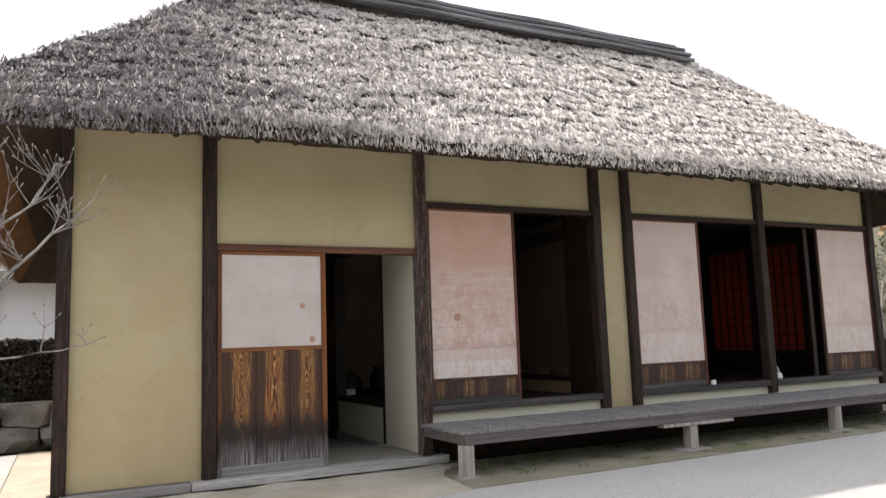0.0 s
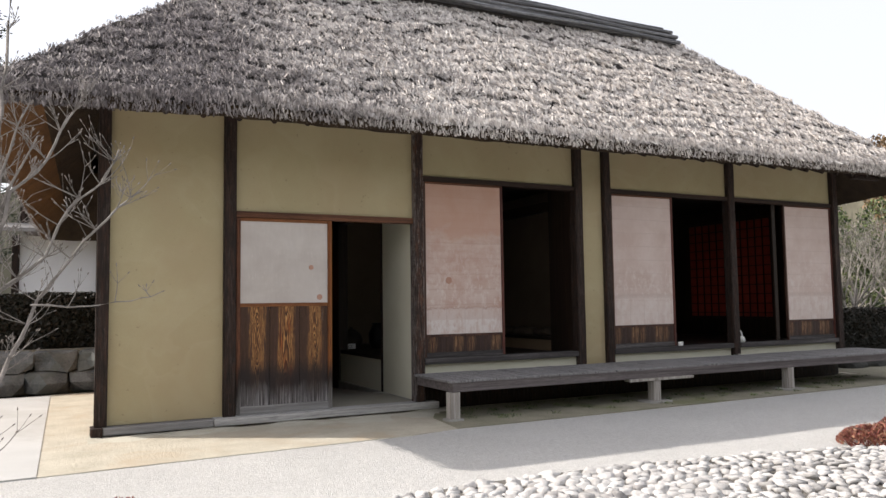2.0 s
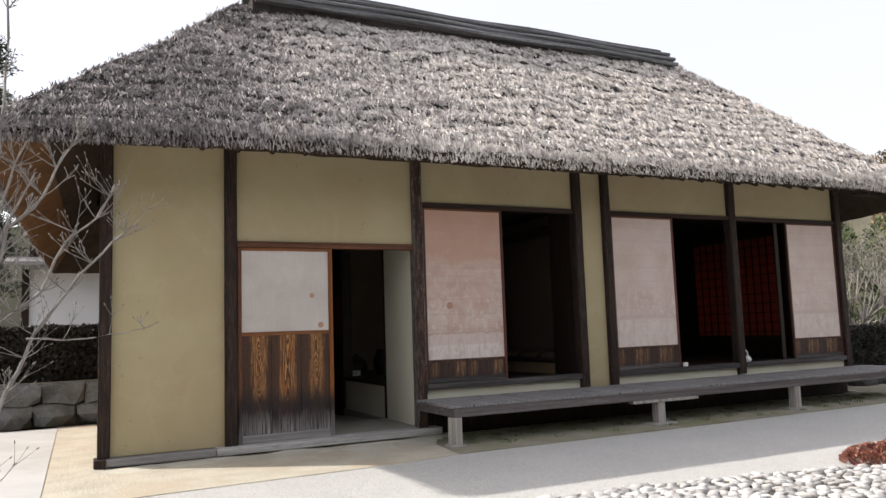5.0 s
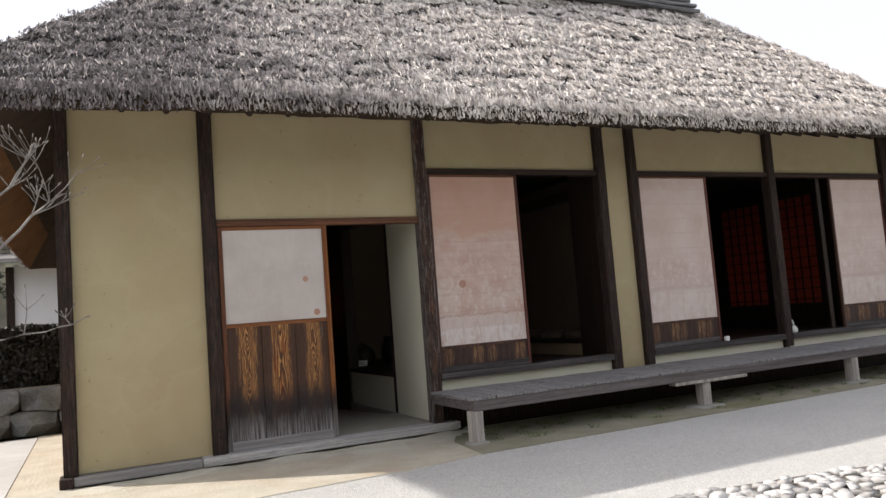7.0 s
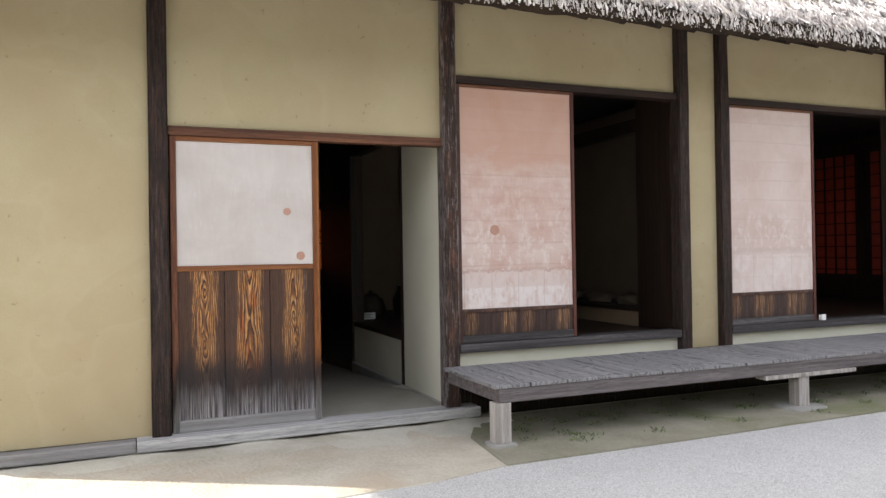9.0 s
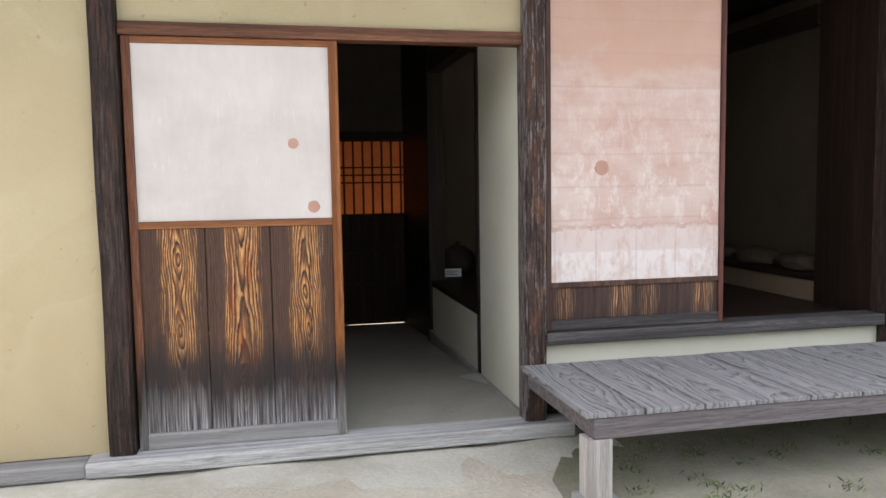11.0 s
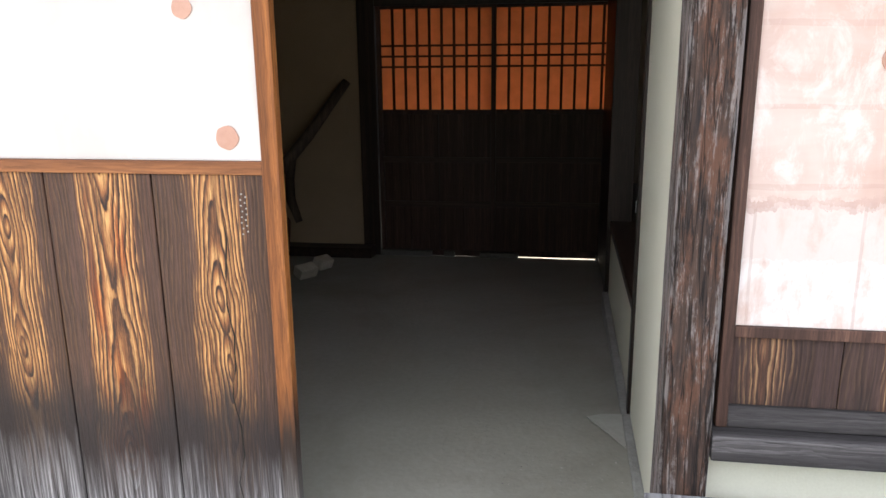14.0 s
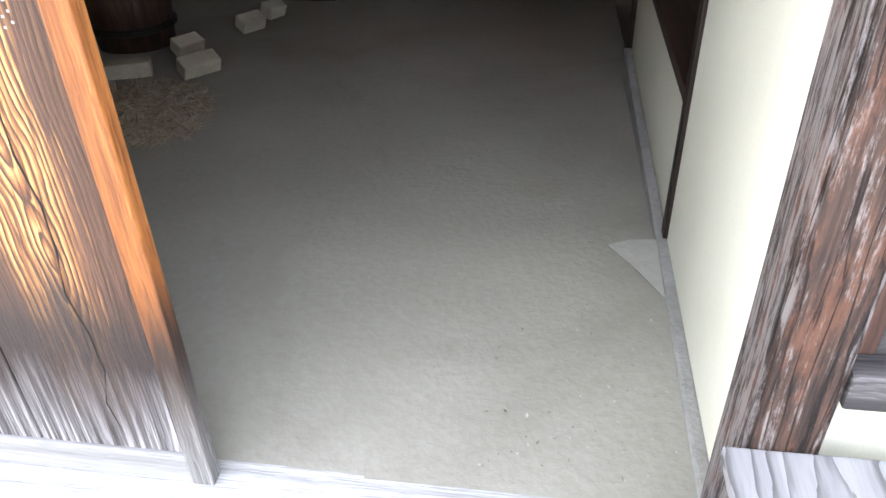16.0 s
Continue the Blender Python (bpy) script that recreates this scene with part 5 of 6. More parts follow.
# rafter ends under the front eave
for k in range(36):
    x = -0.55 + 0.325 * k
    bm = bmesh.new()
    tube(bm, [(x, 6.16, 2.935 + min(0.034, 0.008 * max(0, k - 5))), (x, 6.5, 3.115), (x, 6.93, 3.315)], [0.028, 0.027, 0.026], 9)
    part("rafter", bm, M["post"], roof, origin=(x, 6.56, 3.05))
# batten under the thatch
part("eave_pole", tube(bmesh.new(), [(-0.9, 6.45, 3.11), (5, 6.45, 3.11), (11.4, 6.45, 3.11)], [0.018] * 3, 7), M["post"], roof)
block("hip_rafter", M["post"], 10.46, 11.3, 6.55, 6.65, 3.02, 3.10, 0.01, roof)

# ridge cap: planks and poles stacked on the thatch
cap = thing("ridge_cap", "dark weathered timber cap along the roof ridge", "ridge cap", kind="structure")
for y0, y1, z0, z1, xa, xb in ((8.70, 8.76, 5.60, 5.70, 1.78, 9.02), (8.79, 8.86, 5.715, 5.805, 1.74, 8.99), (9.12, 9.20, 5.66, 5.80, 1.7, 8.97)):
    bm = bm_box(bmesh.new(), xa, xb, y0, y1, z0, z1)
    bmesh.ops.subdivide_edges(bm, edges=[e for e in bm.edges if abs(e.verts[0].co.x - e.verts[1].co.x) > 1], cuts=24, use_grid_fill=True)
    for v in bm.verts:
        v.co += 0.015 * noise.noise_vector(v.co * 0.8 + Vector((0, y0 * 9, 0)))
    part("ridge_board", bm, M["ridge"], cap, origin=(5.3, (y0 + y1) / 2, (z0 + z1) / 2))
bm = bm_box(bmesh.new(), 1.62, 8.98, 8.85, 9.17, 5.81, 5.87)
bmesh.ops.subdivide_edges(bm, edges=[e for e in bm.edges if abs(e.verts[0].co.x - e.verts[1].co.x) > 1], cuts=24, use_grid_fill=True)
for v in bm.verts:
    v.co.z += 0.015 * noise.noise(v.co * 0.7)
part("top_board", bm, M["ridge"], cap, origin=(5.3, 9.0, 5.8))
for y, z, xa, xb in ((8.87, 5.90, 1.56, 8.87), (9.0, 5.925, 1.50, 8.90), (9.13, 5.90, 1.56, 8.86), (8.70, 5.73, 1.62, 9.03), (8.79, 5.835, 1.60, 9.00), (8.66, 5.63, 1.72, 9.05)):
    pts = [(xa + (xb - xa) * i / 16, y + 0.01 * math.sin(i * 1.3 + y * 9), z + 0.012 * math.sin(i * 0.9 + z * 5)) for i in range(17)]
    part("ridge_pole", tube(bmesh.new(), pts, [0.034] * 17, 8), M["ridge"], cap, smooth=True)
bm = bmesh.new()
bm_box(bm, 1.76, 8.92, 8.76, 9.24, 5.38, 5.81)
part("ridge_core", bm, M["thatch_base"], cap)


# ---- things inside the entrance room ----
def brick_at(x, y, rz, tilt=0.0, up=0.0, long=0.15):
    bm = bm_box(bmesh.new(), -long / 2, long / 2, -0.045, 0.045, 0, 0.075, 0.010)
    for v in bm.verts:
        v.co += 0.004 * noise.noise_vector(v.co * 15 + Vector((x, y, 0)))
    ob = part("brick", bm, M["brick"])
    ob.matrix_world = pose(x, y, doma_z(y) + up, tilt, 0, rz)
    return tagged(ob, "pale earth brick lying on the floor", "brick", "loose bricks")


brick_at(1.15, 10.36, 60, 24, 0.03, 0.13)
brick_at(1.12, 10.06, 56, 24, 0.03, 0.15)
brick_at(0.96, 9.58, 58, 22, 0.03, 0.15)
brick_at(1.16, 9.27, 50, 22, 0.03, 0.19)
brick_at(0.82, 9.24, 24, long=0.21)
rs = np.random.RandomState(4)
k = 2600
a = rs.rand(k) * 6.28
rad = np.sqrt(rs.rand(k))
px = 1.14 + 0.30 * rad * np.cos(a)
py = 8.80 + 0.36 * rad * np.sin(a) - 0.5 * (px - 1.14)
pz = np.array([doma_z(q) for q in py]) + 0.005 + rs.rand(k) * 0.07 * (1 - rad)
dd = np.stack([rs.normal(size=k), rs.normal(size=k), rs.normal(size=k) * 0.2], 1)
ob = blades("straw_heap", M["dry_straw"], np.stack([px, py, pz], 1), dd, rs.uniform(0.05, 0.16, k), rs.uniform(0.004, 0.010, k), np.tile((0, 0, 1.0), (k, 1)) + rs.normal(0, 0.4, (k, 3)))
tagged(ob, "loose heap of dry straw on the floor", "straw", kind="stuff")
# broken edge in the earth floor and crumbs by the sill
bm = bmesh.new()
bmesh.ops.triangulate(bm, faces=[bm.faces.new([bm.verts.new(p) for p in ((3.03, 7.86, 0.112), (3.10, 7.75, 0.112), (3.165, 7.63, 0.111), (3.167, 7.90, 0.112), (3.09, 7.89, 0.113))])])
for e in bmesh.ops.extrude_face_region(bm, geom=list(bm.faces))["geom"]:
    if isinstance(e, bmesh.types.BMVert):
        e.co.z += 0.005
bmesh.ops.recalc_face_normals(bm, faces=bm.faces)
tagged(part("floor_patch", bm, M["patch"]), "pale broken patch in the earth floor", "patch", kind="structure")
rq = np.random.RandomState(6)
k = 110
cx, cy = rq.uniform(2.72, 3.14, k), 7.02 + rq.beta(1, 2.0, k) * 0.7
dd = rq.normal(size=(k, 3))
tagged(blades("floor_crumbs", M["crumb"], np.column_stack([cx, cy, np.full(k, 0.109)]), dd * (1, 1, 0.2), rq.uniform(0.005, 0.014, k), rq.uniform(0.003, 0.008, k), np.tile((0, 0, 1.0), (k, 1)) + 0.5 * dd), "crumbs of clay and straw on the floor", "crumbs", kind="stuff")
# leaning props at the back wall
prop = thing("wooden_plough", "old dark wooden plough leaning on the back wall", "plough")
part("beam", tube(bmesh.new(), [(0.18, 10.3, -0.01), (0.55, 10.55, 0.40), (0.95, 10.8, 0.92), (1.22, 10.98, 1.32)], [0.05, 0.05, 0.045, 0.035], 9), M["plough_wood"], prop, smooth=True)
part("handle", tube(bmesh.new(), [(0.82, 10.72, 0.74), (0.80, 10.72, 0.42), (0.86, 10.72, 0.24)], [0.045, 0.04, 0.03], 8), M["plough_wood"], prop, smooth=True)
part("share", tube(bmesh.new(), [(0.62, 10.75, 0.42), (0.72, 10.8, 0.22), (0.70, 10.8, -0.02)], [0.03, 0.04, 0.035], 8), M["frame_dark"], prop, smooth=True)
tagged(block("floor_timber", M["inner_beam"], 0.05, 1.40, 10.86, 11.02, -0.1, 0.0, 0.01), "dark timber lying along the back wall", "timber")
bench = thing("wooden_trough", "dark wooden tub standing in the entrance room", "tub")
part("tub", lathe(bmesh.new(), [(0.20, 0), (0.24, 0.42), (0.215, 0.42), (0.18, 0.03)], 0.58, 9.78, -0.016, 22), M["rear_wood"], bench, smooth=True)
for h in (0.10, 0.32):
    part("hoop", lathe(bmesh.new(), [(0.205 + 0.095 * h, h), (0.222 + 0.095 * h, h + 0.01), (0.222 + 0.095 * h, h + 0.03), (0.205 + 0.095 * h, h + 0.04)], 0.58, 9.78, -0.016, 22), M["black"], bench)

# things on the raised floor
kettle = thing("iron_kettle", "round rust-brown iron kettle on the raised floor", "kettle")
kettle["base"] = (3.56, 10.08, 0.537)
kettle.location = (3.56, 10.08, 0.537)
part("pot", lathe(bmesh.new(), [(0.09, 0), (0.15, 0.03), (0.175, 0.11), (0.15, 0.19), (0.10, 0.235), (0.085, 0.25)], sides=24), M["brown_iron"], kettle, smooth=True)
part("lid", lathe(bmesh.new(), [(0.088, 0.25), (0.075, 0.268), (0.02, 0.285), (0.02, 0.31), (0.008, 0.315)], sides=20), M["brown_iron"], kettle, smooth=True)
part("bail", tube(bmesh.new(), [(0.15 * math.cos(a), 0.17 * math.sin(a), 0.20 + 0.03 * math.sin(a)) for a in np.linspace(0, math.pi, 13)], [0.006] * 13, 6), M["brown_iron"], kettle, smooth=True)
box = thing("card_box", "small white card with lines of small print", "card")
box["base"] = (3.45, 9.84, 0.537)
box.location = (3.45, 9.84, 0.537)
box.rotation_euler = (0, 0, radians(-8))
part("card", bm_box(bmesh.new(), -0.085, 0.085, -0.004, 0.004, 0, 0.075, 0.001), M["white"], box)
part("stand", bm_box(bmesh.new(), -0.05, 0.05, 0.005, 0.05, 0, 0.03, 0.001), M["white"], box)
for n in range(3):
    part("print_line", bm_box(bmesh.new(), -0.06, 0.05 - 0.02 * (n % 2), -0.0052, -0.0042, 0.05 - 0.016 * n, 0.055 - 0.016 * n), M["post"], box, "thin dark line of print")
jar = thing("dark_jar", "tall dark glazed jar behind the upright", "jar")
part("body", lathe(bmesh.new(), [(0.08, 0), (0.12, 0.08), (0.13, 0.22), (0.09, 0.31), (0.07, 0.34), (0.08, 0.36)], 3.84, 9.72, 0.537, 22), M["iron"], jar, smooth=True)
part("rim", lathe(bmesh.new(), [(0.08, 0.36), (0.088, 0.368), (0.085, 0.378), (0.06, 0.378)], 3.84, 9.72, 0.537, 22), M["iron"], jar, smooth=True)

# limp sacks on the alcove's board
def sack(y, long, seed):
    bm = bmesh.new()
    bmesh.ops.create_icosphere(bm, subdivisions=3, radius=1)
    for v in bm.verts:
        d = v.co.copy()
        r = 1 + 0.30 * noise.noise(d * 1.8 + Vector((seed, 0, 0))) + 0.10 * noise.noise(d * 6)
        v.co = Vector((d.x * 0.15 * r, d.y * long * r, max(0.0, 0.045 + d.z * 0.075 * r)))
    ob = tagged(part("sack", bm, M["bundle"], smooth=True), "limp brown straw sack lying on a dark board", "sack", "sacks in the alcove")
    ob.location = (5.70, y, 0.7205)


sack(7.95, 0.24, 1.0)
sack(8.50, 0.27, 4.0)
sack(9.05, 0.22, 9.0)

# small things on the far sills
tag = thing("paper_tag", "small folded white paper tag on the sill", "tag")
tag["base"] = (7.12, 6.90, 0.576)
tag.location = (7.12, 6.90, 0.576)
part("front_leaf", bm_box(bmesh.new(), -0.028, 0.028, -0.03, -0.026, 0, 0.055, 0.001), M["white"], tag)
part("back_leaf", bm_box(bmesh.new(), -0.028, 0.028, 0.0, 0.004, 0, 0.05, 0.001), M["white"], tag)
cup = thing("white_jug", "small white ceramic jug with a curved handle", "jug")
cup["base"] = (8.33, 6.95, 0.576)
cup.location = (8.33, 6.95, 0.576)
part("body", lathe(bmesh.new(), [(0.05, 0), (0.062, 0.03), (0.05, 0.07), (0.03, 0.085)], sides=18), M["white"], cup, smooth=True)
part("handle", tube(bmesh.new(), [(0.045 * math.cos(a) - 0.02, 0, 0.08 + 0.085 * math.sin(a)) for a in np.linspace(-0.2, math.pi, 11)], [0.010] * 11, 7), M["white"], cup, smooth=True)

# ---- garden ----
def stone_mesh(seed, sx, sy, sz, rough=0.12, cuts=2):
    bm = bmesh.new()
    bmesh.ops.create_icosphere(bm, subdivisions=cuts, radius=1)
    for v in bm.verts:
        d = v.co.normalized()
        r = 1 + rough * 1.6 * noise.noise(d * 1.3 + Vector((seed * 3.1, 0, 0)))
        r += 0.35 * rough * noise.noise(d * 3.4 + Vector((0, seed, 0)))
        v.co = Vector((d.x * sx * r, d.y * sy * r, max(-sz, min(sz * 0.8, d.z * sz * r))))
    return bm


def leaf_cloud(name, material, centre, size, count, seed, leaf=(0.03, 0.06), width=0.5, parent=None, lumps=9, shell=0.6, up=0.2):
    """A shrub's foliage: leaves in uneven lumps, denser towards the outside."""
    r = np.random.RandomState(seed)
    cx, cy, cz = centre
    sx, sy, sz = size
    lc = r.normal(0, 0.42, (lumps, 3)) * np.array(size)
    lr = r.uniform(0.35, 0.62, lumps)
    which = r.randint(0, lumps, count)
    d = r.normal(size=(count, 3))
    d /= np.linalg.norm(d, axis=1)[:, None]
    rad = (shell + (1 - shell) * r.rand(count)) * lr[which]
    p = lc[which] + d * rad[:, None] * np.array(size)
    p = p + np.array(centre)
    keep = p[:, 2] > cz - sz * 0.98
    p, d = p[keep], d[keep]
    k = len(p)
    dirs = d + r.normal(0, 0.7, (k, 3)) + np.array((0, 0, up))
    L = r.uniform(*leaf, k)
    return blades(name, material, p, dirs, L, L * width, d + r.normal(0, 0.6, (k, 3)), parent)


def box_cloud(name, material, x0, x1, y0, y1, z0, z1, count, seed, leaf=(0.03, 0.06), width=0.5, parent=None):
    """A clipped hedge: leaves crowded on the faces of a box with an uneven skin."""
    r = np.random.RandomState(seed)
    p = np.stack([r.uniform(x0, x1, count), r.uniform(y0, y1, count), r.uniform(z0, z1, count)], 1)
    side = r.rand(count)
    p[side < 0.55, 1] = y0 + np.abs(r.normal(0, 0.05, (side < 0.55).sum()))
    top = (side >= 0.55) & (side < 0.85)
    p[top, 2] = z1 - np.abs(r.normal(0, 0.05, top.sum()))
    p += 0.05 * np.array([noise.noise_vector(Vector(q) * 2.2) for q in p])
    d = r.normal(size=(count, 3)) + np.array((0, -0.4, 0.4))
    L = r.uniform(*leaf, count)
    return blades(name, material, p, d, L, L * width, r.normal(size=(count, 3)) + np.array((0, -1.0, 0.5)), parent)


def branchy(bm, base, direction, length, radius, depth, rnd, tips, wander=0.22, split=(2, 3), shrink=0.68, rise=0.12, seg=5):
    """A limb with side limbs, tapering; tips collects the ends."""
    p = Vector(base)
    d = Vector(direction).normalized()
    pts, radii = [p.copy()], [radius]
    for i in range(seg):
        d = (d + Vector((rnd.uniform(-1, 1), rnd.uniform(-1, 1), rnd.uniform(-0.6, 0.8))) * wander * 0.6 + Vector((0, 0, rise * 0.3))).normalized()
        p = p + d * length / seg
        pts.append(p.copy())
        radii.append(radius * (1 - 0.55 * (i + 1) / seg))
    tube(bm, pts, radii, 6 if radius > 0.008 else 4)
    if depth == 0:
        tips.append((pts[-1], d.copy()))
        return
    for n in range(rnd.randint(*split) + 1):
        at = rnd.randint(2, seg)
        side = Vector((rnd.uniform(-1, 1), rnd.uniform(-1, 1), rnd.uniform(-0.3, 0.9)))
        nd = (d * 0.75 + side * 0.75).normalized()
        branchy(bm, pts[at], nd, length * shrink * rnd.uniform(0.7, 1.1), max(radii[at] * 0.62, 0.0022), depth - 1, rnd, tips, wander, split, shrink, rise, 4)


def bare_tree(name, label, base, stems, seed, mat, height, depth=3, radius=0.03, bud=0.010, limbs=()):
    t = thing(name, label, "tree")
    rnd = random.Random(seed)
    tips = []
    for sx, sy, lean in stems:
        bm = bmesh.new()
        branchy(bm, (base[0] + sx, base[1] + sy, base[2] - 0.16), lean, height, radius, depth, rnd, tips)
        part("stem", bm, mat, t, smooth=True)
    for pts in limbs:
        fine = [Vector(pts[0])]
        for a, b in zip(pts, pts[1:]):
            for s in (1, 2, 3):
                q = Vector(a).lerp(Vector(b), s / 3)
                fine.append(q + (0.022 if s < 3 else 0.010) * noise.noise_vector(q * 7))
        sparse = len(pts) == 4
        pts = fine
        bm = bmesh.new()
        r0 = 0.019 if pts[0][2] < 0 else 0.0055 if sparse else 0.012
        tube(bm, pts, [r0 - (r0 - min(0.0045, 0.45 * r0)) * i / (len(pts) - 1) for i in range(len(pts))], 7)
        for i in range(2, len(pts), 3 if sparse else 2):
            for s in range(1 if sparse else 4):
                v = Vector((rnd.uniform(-1, 1), rnd.uniform(-0.4, 0.4), rnd.uniform(0.2, 1))).normalized()
                branchy(bm, pts[i], v, rnd.uniform(0.07, 0.22) * (0.45 if pts[i][2] > 2.5 else 1.0), 0.0042, 1, rnd, tips, seg=4)
        tips.append((Vector(pts[-1]), Vector((1, 0, 0.3))))
        part("limb", bm, mat, t, smooth=True)
    bm = bmesh.new()
    for p, d in tips:
        tube(bm, [p - d * 0.004, p + d * bud * 0.9, p + d * bud * 2.2], [0.0028, bud * 0.5, 0.001], 5)
    tagged(part("bud_growth", bm, M["bark"], t), "small pale winter buds", kind="stuff")
    return t


bare_tree("young_tree", "leafless young tree with pale bark and winter buds", (-0.74, 3.85, 0), ((-0.30, 0, (-0.25, 0.0, 1)),), 8, M["stem_bark"], 1.3, 2, 0.018, 0.0075,
          limbs=([(-0.92, 3.8, -0.02), (-0.88, 3.8, 0.7), (-0.82, 3.8, 1.17), (-0.71, 3.88, 1.7), (-0.69, 3.92, 2.14), (-0.66, 3.97, 2.57), (-0.66, 4.01, 3.17), (-0.65, 4.05, 3.7)],
                 [(-0.75, 3.8, -0.02), (-0.76, 3.8, 0.6), (-0.77, 3.9, 1.27), (-0.70, 3.99, 1.58), (-0.68, 4.05, 1.95), (-0.55, 4.1, 2.4)],
                 [(-0.71, 3.85, -0.02), (-0.70, 3.85, 0.6), (-0.68, 3.98, 1.29), (-0.69, 4.04, 1.65), (-0.61, 4.1, 1.96), (-0.5, 4.1, 2.2)],
                 [(-0.70, 3.82, 0.72), (-0.55, 3.85, 1.04), (-0.48, 3.9, 1.24), (-0.24, 3.95, 1.59), (-0.08, 4.0, 1.79), (0.06, 4.05, 1.90)],
                 [(-0.71, 3.85, 1.26), (-0.65, 3.9, 1.31), (-0.45, 3.95, 1.49), (-0.33, 4.0, 1.78), (-0.17, 4.05, 1.93), (-0.07, 4.1, 2.16)],
                 [(-0.50, 3.62, 1.22), (-0.25, 3.66, 1.21), (-0.02, 3.66, 1.23), (0.15, 3.65, 1.29)],
                 [(-0.70, 3.85, 1.44), (-0.62, 3.86, 1.83), (-0.45, 3.92, 2.04), (-0.34, 3.99, 2.3), (-0.28, 4.05, 2.43)],
                 [(-0.85, 3.8, 1.0), (-0.95, 3.9, 1.4), (-1.1, 3.95, 1.8), (-1.15, 4.0, 2.3)]))

# low red-leaved azaleas beside the path
def azalea(x, y, sx, sy, h, seed, count):
    t = thing("azalea_bush", "low clipped azalea with reddish winter leaves", "bush", "azaleas by the path")
    rnd = random.Random(seed)
    bm = bmesh.new()
    for n in range(14):
        a = rnd.uniform(0, 6.28)
        tube(bm, [(x, y, -0.01), (x + 0.3 * sx * math.cos(a), y + 0.3 * sy * math.sin(a), h * 0.5), (x + 0.7 * sx * math.cos(a), y + 0.7 * sy * math.sin(a), h * 0.8)], [0.008, 0.006, 0.003], 5)
    tagged(part("brushwood", bm, M["dark_bark"], t), kind="stuff")
    r = np.random.RandomState(seed)
    a = r.rand(count) * 6.28
    q = np.sqrt(r.rand(count))
    px, py = x + sx * q * np.cos(a), y + sy * q * np.sin(a)
    top = h * np.sqrt(np.clip(1 - q ** 2.6, 0.02, 1)) * (0.8 + 0.6 * np.array([noise.noise(Vector((u * 4, v * 4, seed))) for u, v in zip(px, py)]))
    pz = top * (1 - 0.55 * r.rand(count) ** 2)
    d = np.stack([np.cos(a) * q, np.sin(a) * q, np.full(count, 0.9)], 1) + r.normal(0, 0.5, (count, 3))
    L = r.uniform(0.022, 0.05, count)
    tagged(blades("foliage", M["azalea"], np.stack([px, py, pz], 1), d, L, L * 0.42, r.normal(size=(count, 3)), t), "small reddish brown leaves", kind="stuff")


azalea(5.88, 3.22, 0.55, 0.32, 0.15, 1, 5600)
azalea(6.80, 3.38, 0.66, 0.36, 0.16, 2, 6400)
azalea(7.95, 3.66, 0.72, 0.38, 0.17, 3, 6500)
azalea(-0.15, 3.78, 0.40, 0.26, 0.12, 4, 4200)

# stone wall, hedge and white store beyond the west side
wall = thing("stone_wall", "low dry wall of dark rough field stones", "wall", kind="structure")
rw = random.Random(3)
for course, (z, h) in enumerate(((0.0, 0.31), (0.30, 0.29))):
    x = -5.2 + 0.13 * course
    while x < -0.1 + 0.4:
        w = rw.uniform(0.32, 0.66)
        bm = stone_mesh(rw.random() * 40, w * 0.72, 0.24, h * 0.85, 0.42)
        for v in bm.verts:
            v.co.z = max(-h * 0.5, min(h * 0.52, v.co.z))
            v.co.x = max(-w * 0.50, min(w * 0.50, v.co.x))
            v.co += 0.018 * noise.noise_vector(v.co * 9 + Vector((x, z, 0)))
        bmesh.ops.translate(bm, verts=bm.verts, vec=(x + w / 2, 11.30 + rw.uniform(-0.03, 0.03) + 0.05 * course, z + h / 2))
        part("stone", bm, M["rock"], wall, smooth=False, origin=(x + w / 2, 11.30, z + h / 2))
        x += w
sheet("wall_backing", M["ground"], [(-5.5, 11.42), (0.3, 11.42), (0.3, 14.5), (-5.5, 14.5)], 0.60, "dark planted earth behind the stone wall", "ground", 0.62)
hd = thing("hedge", "dark clipped evergreen hedge above the stone wall", "hedge")
tagged(box_cloud("foliage", M["hedge"], -5.4, 0.25, 11.75, 12.5, 0.60, 1.42, 26000, 31, (0.04, 0.09), 0.5, hd), "small dark leaves", kind="stuff")
bm = bmesh.new()
for k in range(14):
    tube(bm, [(-5.2 + 0.4 * k, 12.1, 0.58), (-5.15 + 0.4 * k, 12.12, 1.3)], [0.02, 0.01], 6)
part("underwood", bm, M["dark_bark"], hd)
# plain dark box stands for the shade within the leaves
part("core", bm_box(bmesh.new(), -5.35, 0.2, 11.84, 12.45, 0.59, 1.36), M["hedge"], hd, "solid dark box standing for the hedge's shaded inside")

store = thing("white_storehouse", "white plastered outbuilding with dark boarded upper storey", "building")
block("wall", M["white_wall"], -1.22, 4.4, 16.9, 21.0, 0.0, 2.70, 0, store)
for x in (-1.27, 0.30, 1.95, 3.6):
    block("post", M["post"], x - 0.07, x + 0.07, 16.84, 16.9, 0.0, 2.70, 0.004, store)
block("base_board", M["post"], -1.22, 4.4, 16.83, 16.9, 0.55, 1.35, 0.004, store, "dark boarded lower wall")
bm = bm_box(bmesh.new(), -1.62, 4.7, 16.10, 16.95, 2.72, 2.80, 0.01)
for v in bm.verts:
    v.co.z += 0.20 * (v.co.y - 16.1)
part("pent_roof", bm, M["grey_rail"], store, "grey weathered board roof over the ground floor")
